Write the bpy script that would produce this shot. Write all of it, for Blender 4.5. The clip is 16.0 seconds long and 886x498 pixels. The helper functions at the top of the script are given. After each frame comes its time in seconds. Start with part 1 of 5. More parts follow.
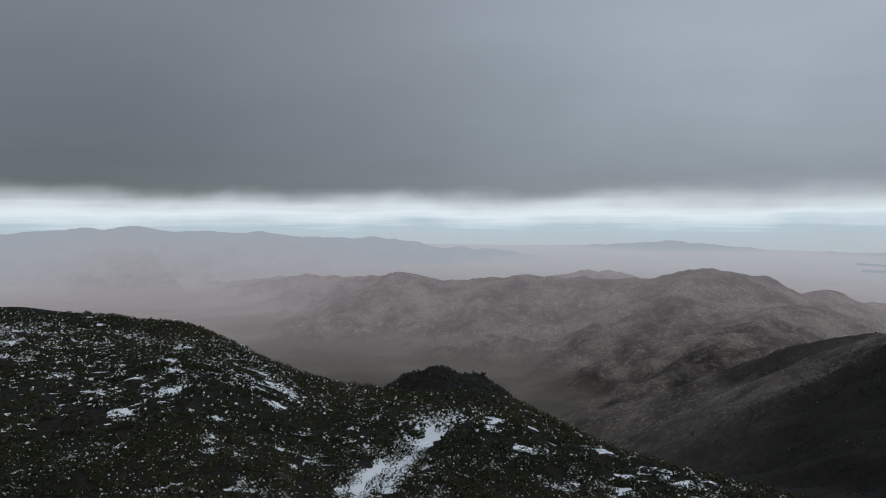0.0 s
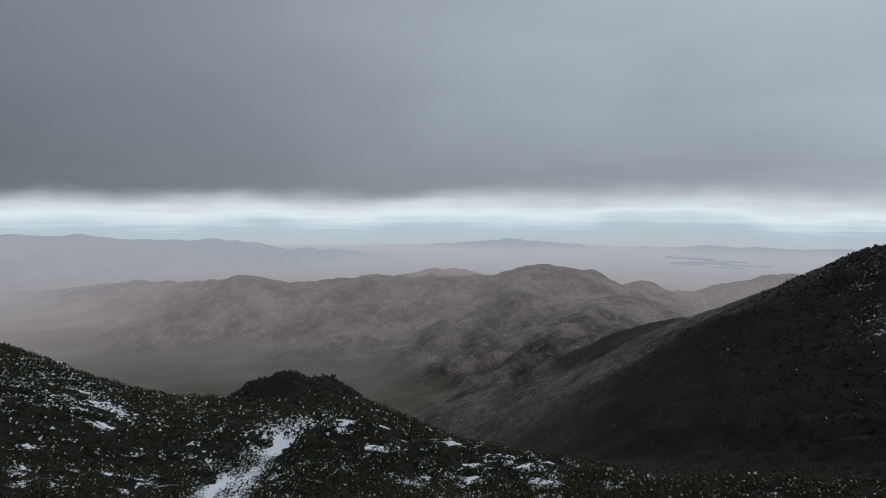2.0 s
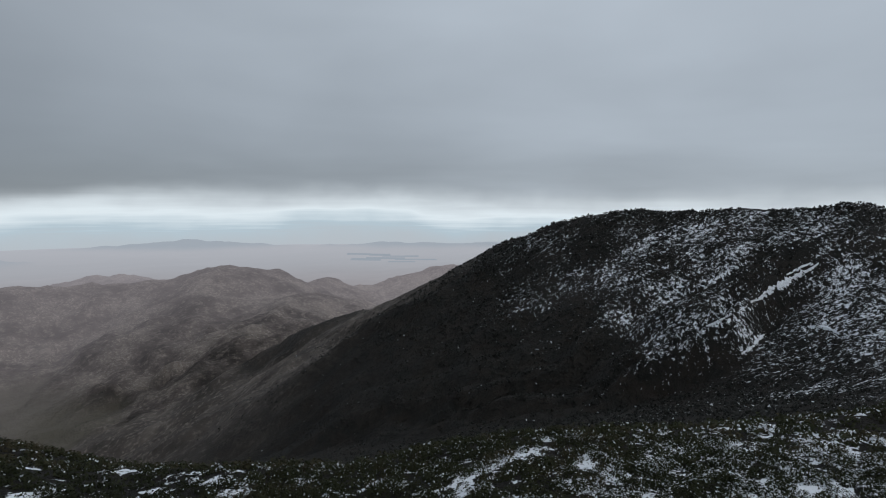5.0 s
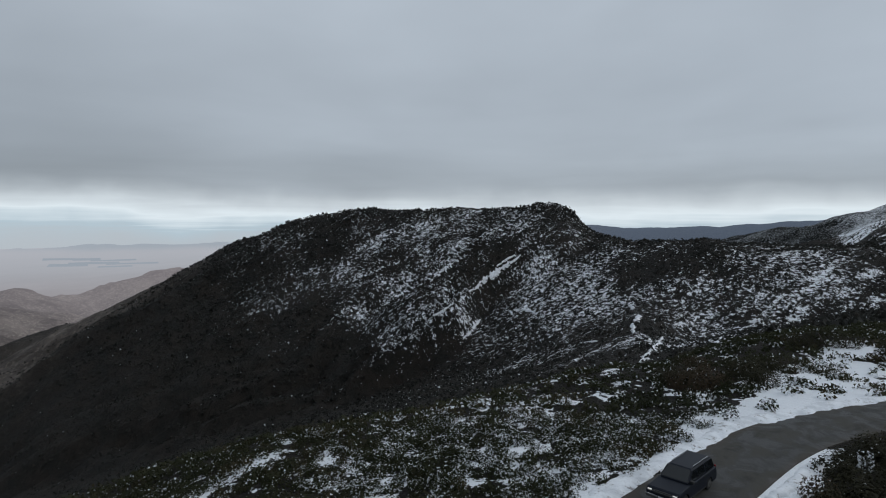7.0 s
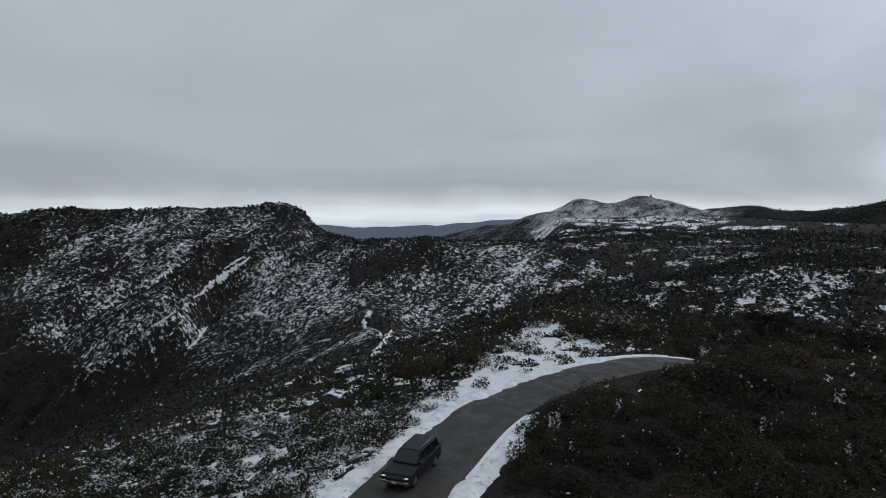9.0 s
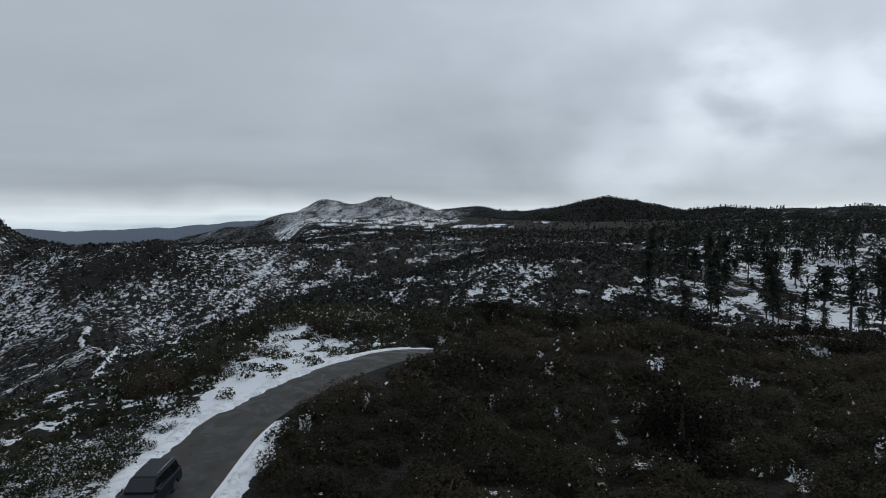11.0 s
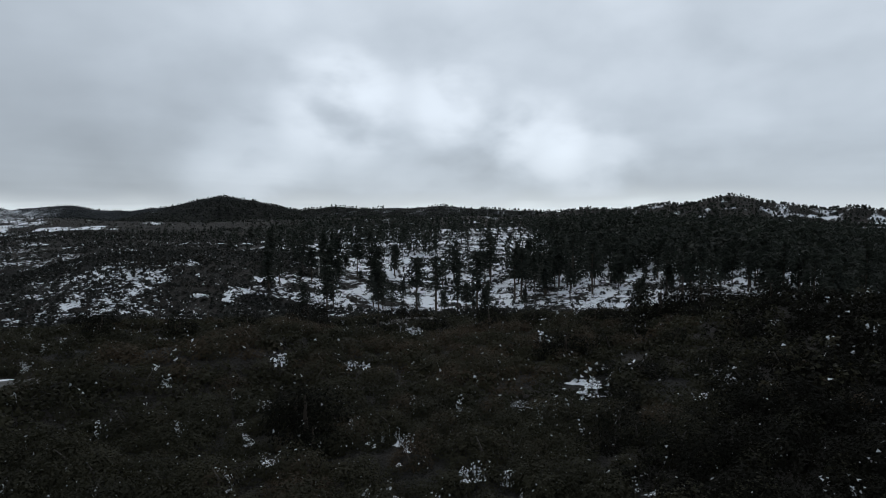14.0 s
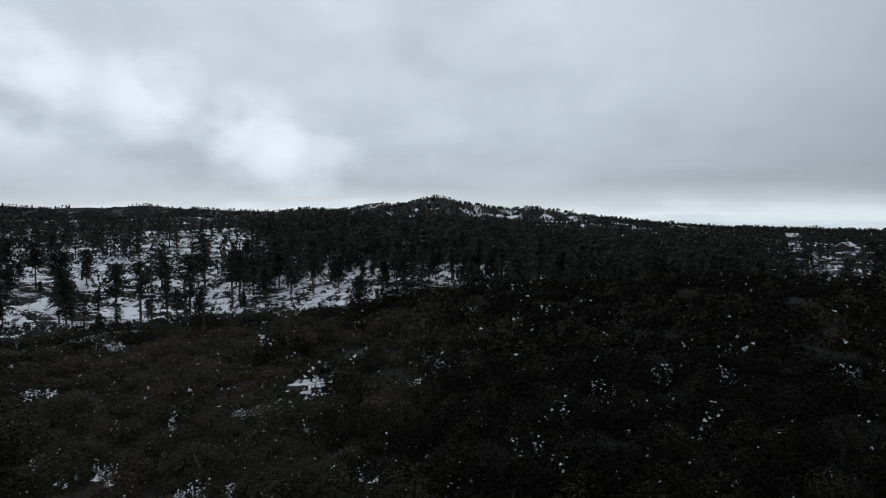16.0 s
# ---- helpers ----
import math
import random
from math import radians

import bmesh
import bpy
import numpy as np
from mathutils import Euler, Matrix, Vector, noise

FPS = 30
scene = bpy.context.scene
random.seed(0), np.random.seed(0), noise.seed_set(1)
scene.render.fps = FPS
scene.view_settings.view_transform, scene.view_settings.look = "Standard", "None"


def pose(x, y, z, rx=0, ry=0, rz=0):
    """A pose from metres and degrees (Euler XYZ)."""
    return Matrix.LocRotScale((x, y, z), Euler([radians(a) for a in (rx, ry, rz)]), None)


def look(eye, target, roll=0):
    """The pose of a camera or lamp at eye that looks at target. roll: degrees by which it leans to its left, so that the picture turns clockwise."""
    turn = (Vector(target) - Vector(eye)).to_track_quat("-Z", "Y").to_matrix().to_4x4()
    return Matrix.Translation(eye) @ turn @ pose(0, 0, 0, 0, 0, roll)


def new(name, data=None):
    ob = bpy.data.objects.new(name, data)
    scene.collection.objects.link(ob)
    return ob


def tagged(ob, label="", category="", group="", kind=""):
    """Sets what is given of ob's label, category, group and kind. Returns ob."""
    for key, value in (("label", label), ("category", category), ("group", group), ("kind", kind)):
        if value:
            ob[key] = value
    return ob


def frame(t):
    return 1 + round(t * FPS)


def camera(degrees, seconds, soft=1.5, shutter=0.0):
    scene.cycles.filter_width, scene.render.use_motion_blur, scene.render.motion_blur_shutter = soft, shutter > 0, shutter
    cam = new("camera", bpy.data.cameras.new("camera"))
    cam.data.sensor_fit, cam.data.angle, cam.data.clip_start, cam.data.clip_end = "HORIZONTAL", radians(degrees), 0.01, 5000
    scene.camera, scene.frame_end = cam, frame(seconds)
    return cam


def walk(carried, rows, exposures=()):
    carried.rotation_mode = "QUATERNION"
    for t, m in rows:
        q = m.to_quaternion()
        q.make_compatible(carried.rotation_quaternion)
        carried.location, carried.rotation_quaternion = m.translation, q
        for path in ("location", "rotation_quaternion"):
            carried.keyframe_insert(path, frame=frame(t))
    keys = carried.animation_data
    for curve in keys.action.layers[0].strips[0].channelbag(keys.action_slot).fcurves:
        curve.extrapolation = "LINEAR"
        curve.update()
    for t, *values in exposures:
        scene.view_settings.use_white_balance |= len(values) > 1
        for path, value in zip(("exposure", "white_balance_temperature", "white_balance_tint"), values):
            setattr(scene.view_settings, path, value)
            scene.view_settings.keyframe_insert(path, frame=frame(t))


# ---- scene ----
EYE = 14.0          # height of the flying camera over the road, metres
cam = camera(71.28, 16.0, soft=1.0)
ROWS = [  # seconds, tilt, lean, turn
    (0.0, 86.44, -0.18, 0.0), (0.5, 86.45, -0.15, -3.37), (1.0, 86.45, -0.13, -6.89), (1.5, 86.46, -0.11, -10.65),
    (2.0, 86.46, -0.07, -14.04), (2.5, 86.45, -0.05, -17.48), (3.0, 86.47, -0.07, -20.77), (3.2, 86.46, -0.07, -22.2),
    (5.3, 86.39, -0.08, -46.43), (5.5, 86.39, -0.08, -48.79), (6.0, 86.38, -0.06, -54.65), (6.5, 86.34, -0.10, -60.7),
    (7.0, 86.32, -0.21, -66.92), (7.5, 86.32, -0.26, -73.24), (8.0, 86.35, -0.28, -79.44), (8.5, 86.39, -0.29, -85.35),
    (9.0, 86.43, -0.30, -91.48), (9.5, 86.46, -0.33, -97.43), (9.7, 86.48, -0.33, -99.77), (11.8, 86.58, 0.02, -123.78),
    (12.0, 86.58, 0.03, -125.98), (12.5, 86.58, 0.04, -131.36), (13.0, 86.58, 0.03, -137.1), (13.5, 86.58, 0.01, -142.83),
    (14.0, 86.59, 0.03, -149.11), (14.5, 86.59, 0.05, -155.28), (15.0, 86.6, 0.05, -161.4), (15.5, 86.6, 0.04, -167.86),
    (16.0, 86.58, 0.07, -174.71)]
walk(cam, [(t, pose(0, 0, EYE, a, b, c)) for t, a, b, c in ROWS], exposures=[(0.0, 0.0), (16.0, 0.0)])

# ---------------------------------------------------------------- sky and sun
SUN_BEARING, SUN_HEIGHT = 150.0, 38.0
world = bpy.data.worlds.new("sky")
scene.world = world
world.use_nodes = True


class Nodes:
    """Short hand for a node tree."""

    def __init__(self, tree):
        self.t = tree
        tree.nodes.clear()

    def add(self, kind, **sets):
        n = self.t.nodes.new("ShaderNode" + kind)
        for k, v in sets.items():
            if k.startswith("i_"):
                n.inputs[k[2:].replace("_", " ")].default_value = v
            else:
                setattr(n, k, v)
        return n

    def put(self, a, b):
        self.t.links.new(a, b)

    def feed(self, socket, value):
        if isinstance(value, bpy.types.NodeSocket):
            self.t.links.new(value, socket)
        else:
            socket.default_value = value

    def math(self, op, a, b=0.0, c=None, clamp=False):
        n = self.add("Math", operation=op, use_clamp=clamp)
        self.feed(n.inputs[0], a)
        self.feed(n.inputs[1], b)
        if c is not None:
            self.feed(n.inputs[2], c)
        return n.outputs[0]

    def mix(self, f, a, b, blend="MIX"):
        n = self.add("Mix", data_type="RGBA", blend_type=blend)
        self.feed(n.inputs[0], f)
        self.feed(n.inputs[6], a)
        self.feed(n.inputs[7], b)
        return n.outputs[2]

    def span(self, v, a, b, c=0.0, d=1.0):
        n = self.add("MapRange", interpolation_type="SMOOTHSTEP")
        self.feed(n.inputs[0], v)
        for i, q in enumerate((a, b, c, d)):
            self.feed(n.inputs[i + 1], q)
        return n.outputs[0]

    def noise(self, vec, scale, detail=3.0, rough=0.55, warp=0.0):
        n = self.add("TexNoise")
        if vec is not None:
            self.put(vec, n.inputs["Vector"])
        n.inputs["Scale"].default_value = scale
        n.inputs["Detail"].default_value = detail
        n.inputs["Roughness"].default_value = rough
        n.inputs["Distortion"].default_value = warp
        return n.outputs["Fac"]

    def scaled(self, vec, s, loc=(0, 0, 0)):
        n = self.add("Mapping")
        self.put(vec, n.inputs["Vector"])
        n.inputs["Scale"].default_value = s
        n.inputs["Location"].default_value = loc
        return n.outputs[0]

    def ramp(self, v, stops):
        n = self.add("ValToRGB")
        e = n.color_ramp.elements
        while len(e) < len(stops):
            e.new(0.5)
        for q, (p, col) in zip(e, stops):
            q.position, q.color = p, (*col, 1)
        self.put(v, n.inputs[0])
        return n.outputs[0]


def bearing_way(b, el):
    b, el = radians(b), radians(el)
    return (math.sin(b) * math.cos(el), math.cos(b) * math.cos(el), math.sin(el))


g = Nodes(world.node_tree)
way = g.add("TexCoord").outputs["Generated"]
sep = g.add("SeparateXYZ")
g.put(way, sep.inputs[0])
up = sep.outputs["Z"]
# clear air under and above the cloud
nishita = g.add("TexSky", sky_type="NISHITA", sun_disc=False, sun_elevation=radians(SUN_HEIGHT),
                sun_rotation=radians(SUN_BEARING), altitude=1800.0)
clear = g.mix(1.0, nishita.outputs[0], (0.10, 0.10, 0.10, 1), "MULTIPLY")
# the cloud's underside, laid out on a flat layer
flat = g.math("MAXIMUM", g.math("ADD", up, 0.055), 0.02)
comb = g.add("CombineXYZ")
g.put(g.math("DIVIDE", sep.outputs["X"], flat), comb.inputs[0])
g.put(g.math("DIVIDE", sep.outputs["Y"], flat), comb.inputs[1])
n1 = g.noise(comb.outputs[0], 0.22, 4.0, 0.5, 0.4)
n2 = g.noise(g.scaled(way, (1.0, 1.0, 2.6), (3.1, 0.4, 0.0)), 2.2, 4.0, 0.45, 0.2)
n3 = g.noise(g.scaled(way, (1.0, 1.0, 1.7), (1.9, 0.6, 0.8)), 6.5, 4.0, 0.45, 0.12)


def toward(b, el):
    d_ = g.add("VectorMath", operation="DOT_PRODUCT")
    g.put(way, d_.inputs[0])
    d_.inputs[1].default_value = bearing_way(b, el)
    return d_.outputs["Value"]


# thickness: dense over the desert, thin over the wooded plateau, broken near the sun
thin = g.span(toward(118, 0), -0.98, 0.50)
soft_tex = g.math("SUBTRACT", g.math("ADD", g.math("MULTIPLY", n1, 0.45), g.math("MULTIPLY", n2, 0.55)), 0.5)
tone = g.math("ADD", g.math("MULTIPLY", soft_tex, g.math("MULTIPLY_ADD", thin, 0.30, 0.10)), g.math("MULTIPLY_ADD", thin, 0.235, 0.155))
lift = g.math("MULTIPLY", g.span(up, 0.02, 0.30), g.math("MULTIPLY_ADD", thin, 0.03, 0.09))
high = g.math("MULTIPLY", g.span(up, 0.33, 1.0), 0.10)
billow = g.math("MULTIPLY", g.math("SUBTRACT", n3, 0.5), g.math("MULTIPLY", g.span(toward(155, 4), 0.55, 0.98), 0.34))
breaks = None
for b_, e_, half, force in ((139.8, 9.5, 7.0, 0.20), (149.8, 9.8, 5.0, 0.14), (157.5, 6.8, 5.5, 0.17), (163.0, 3.8, 6.0, 0.15), (132.0, 3.2, 7.0, 0.10), (150.0, 4.0, 10.0, 0.06)):
    lobe = g.math("MULTIPLY", g.span(toward(b_, e_), math.cos(radians(half)), 1.0), force)
    breaks = lobe if breaks is None else g.math("ADD", breaks, lobe)
breaks = g.math("MULTIPLY", breaks, g.span(n3, 0.34, 0.62, 0.15, 1.2))
tone = g.math("ADD", g.math("ADD", g.math("ADD", g.math("ADD", tone, lift), high), billow), breaks)
tone = g.math("ADD", tone, g.math("MULTIPLY", g.span(toward(172, 16), 0.55, 1.0), 0.15))
tone = g.math("SUBTRACT", tone, g.math("MULTIPLY", g.span(toward(-24, 15), 0.86, 1.0), 0.035))
tone = g.math("MAXIMUM", tone, 0.10)
cloudcol = g.add("Mix", data_type="RGBA", blend_type="MULTIPLY")
cloudcol.inputs[0].default_value = 1.0
g.put(g.mix(g.span(tone, 0.50, 0.85), (0.885, 1.0, 1.13, 1), (0.905, 1.0, 1.11, 1)), cloudcol.inputs[6])
tint = g.add("CombineXYZ")
for i in range(3):
    g.put(tone, tint.inputs[i])
g.put(tint.outputs[0], cloudcol.inputs[7])
# the open strip under the cloud's edge
edge = g.math("ADD", up, g.math("ADD", g.math("MULTIPLY", soft_tex, 0.06), g.math("MULTIPLY", g.math("SUBTRACT", n3, 0.5), 0.045)))
strip = g.ramp(g.span(edge, -0.06, 0.02), [(0.0, (0.46, 0.51, 0.56)), (0.35, (0.45, 0.56, 0.64)), (0.75, (0.73, 0.82, 0.88)), (1.0, (0.58, 0.645, 0.70))])
sky = g.mix(g.span(edge, 0.002, 0.040), strip, cloudcol.outputs[2])
sky = g.mix(0.96, clear, sky)
bg = g.add("Background")
g.put(sky, bg.inputs[0])
bg.inputs[1].default_value = 1.0
out = g.add("OutputWorld")
g.put(bg.outputs[0], out.inputs[0])

sun = new("sun", bpy.data.lights.new("sun", "SUN"))
sun.data.energy, sun.data.angle, sun.data.color = 0.5, radians(25), (1.0, 0.96, 0.9)
sun.matrix_world = look(bearing_way(SUN_BEARING, SUN_HEIGHT), (0, 0, 0))

# ---------------------------------------------------------------- lie of the land
def vnoise(x, y, seed=0):
    """Smooth value noise in -1..1."""
    xi, yi = np.floor(x).astype(np.int64), np.floor(y).astype(np.int64)
    u, v = x - xi, y - yi
    u, v = u * u * u * (u * (u * 6 - 15) + 10), v * v * v * (v * (v * 6 - 15) + 10)

    def corner(a, b):
        n = (a * 374761393 + b * 668265263 + seed * 974711) & 0x7FFFFFFF
        n = ((n ^ (n >> 13)) * 1274126177) & 0x7FFFFFFF
        n = ((n ^ (n >> 16)) * 668265263) & 0x7FFFFFFF
        return (n & 0xFFFF) / 32767.5 - 1.0
    a, b = corner(xi, yi), corner(xi + 1, yi)
    c, d = corner(xi, yi + 1), corner(xi + 1, yi + 1)
    return (a * (1 - u) + b * u) * (1 - v) + (c * (1 - u) + d * u) * v


def fbm(x, y, size, octaves=4, seed=0, gain=0.5):
    total, amp, x, y = 0.0, 1.0, x / size, y / size
    for o in range(octaves):
        total = total + amp * vnoise(x + 17.3 * o, y - 9.1 * o, seed + o)
        x, y, amp = x * 2.03, y * 2.03, amp * gain
    return total


def sstep(v, a, b):
    u = np.clip((v - a) / (b - a), 0, 1)
    return u * u * (3 - 2 * u)


def smax(a, b, k):
    return np.maximum(a, b) + k * np.log1p(np.exp(-np.abs(a - b) / k))


def spot(bearing, dist, rise):
    """Bearing in degrees clockwise from the first view, distance, height against the camera."""
    return (dist * math.sin(radians(bearing)), dist * math.cos(radians(bearing)), rise + EYE)


def ridge(x, y, crest, slope, width, gully=0.0, every=60.0, seed=0, rough=0.0, across=None):
    """A ridge along a line of crest points: falls off on both sides, cut by gullies."""
    best, along, s0 = None, None, 0.0
    for (ax, ay, az), (bx, by, bz) in zip(crest, crest[1:]):
        dx, dy = bx - ax, by - ay
        length = math.hypot(dx, dy)
        t = np.clip(((x - ax) * dx + (y - ay) * dy) / length ** 2, 0, 1)
        d = np.hypot(x - ax - t * dx, y - ay - t * dy)
        h = az + (bz - az) * t - slope * (np.sqrt(d * d + width * width) - width)
        if best is None:
            best, along, away = h, s0 + t * length, d
        else:
            along = np.where(h > best, s0 + t * length, along)
            away = np.where(h > best, d, away)
            best = np.maximum(best, h)
        s0 += length
    if gully:
        if across:
            along = x * across[0] + y * across[1]
        warp = along + 0.5 * every * fbm(x, y, every * 1.6, 3, seed + 5)
        cut = np.abs(vnoise(warp / every, away / (every * 5.0), seed)) + 0.5 * np.abs(vnoise(warp / every * 2.3, away / (every * 3.0), seed + 1))
        best = best + gully * (cut - 0.45) * sstep(away, 0.1 * every, 2.0 * every)
    if rough:
        best = best + rough * fbm(x, y, every * 0.5, 4, seed + 9)
    return best


# rim of the home hill: bearing, distance, height against the camera, fall outside it
RIM = [(-90, 120, -14, .3), (-60, 140, -13, .5), (-36, 130, -17.0, .6), (-32, 125, -18.4, .6), (-29, 121, -19.4, .6), (-26, 115, -18.6, .6), (-22, 109, -19.0, .6), (-18, 101, -21.5, .6), (-13, 91, -24.6, .6), (-10, 85, -24.8, .6),
       (-4, 76, -23.2, .6), (6, 66, -21.3, .6), (15, 55, -21.4, .62), (21, 48, -20.1, .65), (34, 42, -19.0, .65),
       (50, 45, -17.2, .65), (65, 48, -16.6, .62), (75, 54, -16.0, .6), (86, 60, -15.2, .45), (97, 75, -13.9, .2),
       (104, 84, -14.2, .12), (115, 90, -16.2, .16), (137, 90, -16.4, .2), (157, 90, -16.2, .2), (167, 90, -15, .2),
       (176, 80, -11, .2), (200, 70, -7.7, .2), (225, 70, -7, .2)]
_b = np.arange(-90, 270)
_rim = np.array(RIM + [(270, 120, -14, .3)], dtype=float)
_tab = [np.interp(_b, _rim[:, 0], _rim[:, i]) for i in (1, 2, 3)]
_ker = np.hanning(9) / np.hanning(9).sum()
_tab = [np.convolve(np.r_[q[-8:], q, q[:8]], _ker, "same")[8:-8] for q in _tab]


def rim_at(bearing):
    w = (bearing + 90) % 360
    return [np.interp(w, np.arange(361), np.r_[q, q[:1]]) for q in _tab]


MAIN_CREST = [spot(27, 1000, -290), spot(31, 930, -215), spot(34, 860, -154), spot(35.5, 815, -131), spot(37, 770, -122), spot(39.2, 735, -103), spot(41.5, 705, -86.5), spot(43.8, 680, -70), spot(46.1, 655, -60), spot(48.2, 630, -39),
              spot(50, 605, -26.5), spot(52.1, 575, -26), spot(54, 556, -10.5), spot(56.3, 545, -5), spot(60.5, 533, 0.4), spot(65, 525, -1.2), spot(68.3, 520, 2.0), spot(72, 515, 0.9), spot(76.8, 507, 3.4), spot(78.5, 505, 0.6)]
SADDLE = [spot(79.4, 490, -17), spot(81, 480, -20), spot(86, 420, -22.5), spot(90, 400, -19), spot(94, 390, -26), spot(104, 420, -26)]
BROWN = [spot(-22, 2650, -300), spot(-13, 2300, -236), spot(-8, 2000, -216), spot(-4, 1820, -182), spot(0, 1720, -196), spot(8, 1650, -170), spot(11, 1650, -178),
         spot(18, 1600, -168), spot(21.3, 1590, -168), spot(23.4, 1580, -141), spot(26.4, 1600, -146), spot(28.6, 1630, -188), spot(30.2, 1660, -199), spot(32, 1700, -186), spot(36, 1800, -224), spot(39, 1850, -200), spot(43, 1900, -168), spot(52, 2000, -200)]
BROWN_SPURS = [[spot(23, 1580, -141), spot(20, 1330, -205), spot(14, 1130, -290)], [spot(33, 1450, -205), spot(30, 1400, -184), spot(26, 1150, -205), spot(19, 930, -262), spot(14, 830, -290)],
               [spot(8, 1650, -170), spot(5, 1450, -235), spot(2, 1330, -300)], [spot(-4, 1700, -170), spot(-9, 1600, -240), spot(-13, 1560, -290)]]
HUMP = [spot(2.2, 72, -25.2), spot(2.7, 98, -25.9), spot(2.4, 122, -42), spot(2.6, 165, -82), spot(4, 240, -130)]
HUMP_BACK = [spot(-2.2, 116, -30.8), spot(-0.2, 116, -29.6), spot(1.0, 118, -31)]
BROWN_BACK = [spot(9.5, 2250, -262), spot(12.3, 2200, -212), spot(14.5, 2200, -203), spot(16.8, 2200, -220), spot(19, 2250, -262)]
LEFT_RANGE = [spot(-60, 3300, -60), spot(-36, 3300, -106), spot(-27, 3250, -84), spot(-22, 3250, -98), spot(-16.4, 3200, -112), spot(-15.2, 3200, -142), spot(-11, 3250, -140), spot(-9, 3300, -148), spot(-4, 3400, -152), spot(0, 3500, -206), spot(6, 3700, -235)]
FAR_RANGE = [spot(6, 4500, -258), spot(11, 4500, -250), spot(20, 4400, -200), spot(25, 4450, -225), spot(30, 4500, -255), spot(38, 4300, -225), spot(44, 4300, -235), spot(52, 4400, -215), spot(60, 4500, -235)]
SNOWY = [spot(93, 1150, -42), spot(96, 1100, -25), spot(98.8, 1050, -19), spot(101.4, 1010, -1), spot(104, 1000, 16.5), spot(107, 1000, 12), spot(109.6, 1000, 24), spot(111.4, 1010, 10), spot(113, 1020, 3), spot(114.5, 1050, -6)]
BLUE = [spot(70, 2600, -50), spot(80, 2500, -62), spot(84, 2500, -70), spot(88, 2450, -62), spot(90.2, 2430, -60), spot(92.5, 2420, -52), spot(96, 2400, -34), spot(104, 2400, -25)]
WOODED = [spot(114, 1300, 4), spot(118, 1300, 14), spot(120.8, 1300, 2), spot(124, 1270, 5.5), spot(127, 1200, 14), spot(129.7, 1150, 28), spot(131, 1130, 23), spot(133.2, 1100, 12), spot(136, 1050, 5), spot(143, 1000, 7), spot(149, 980, 12), spot(156, 950, 0),
          spot(162, 900, 3), spot(167, 880, 4), spot(169.5, 850, 11), spot(171.5, 830, 9.5), spot(174, 800, 17), spot(177.5, 800, 10), spot(182, 820, 4), spot(186, 840, -3), spot(190, 860, -9), spot(195.5, 880, -19), spot(200, 900, -25), spot(205, 900, -26), spot(215, 900, -30), spot(240, 900, -28)]
KNOLL = [spot(110, 190, -29.5), spot(114, 203, -24.5), spot(118.5, 215, -19.5), spot(124.5, 230, -14.2), spot(130, 250, -15.5), spot(135, 280, -19)]
BENCH_R = [0, 100, 180, 300, 430, 600, 800, 1000, 1300, 2000, 4900]
BENCH_Z = [-17, -22, -30, -29.5, -27, -22, -12, -12, -35, -75, -170]


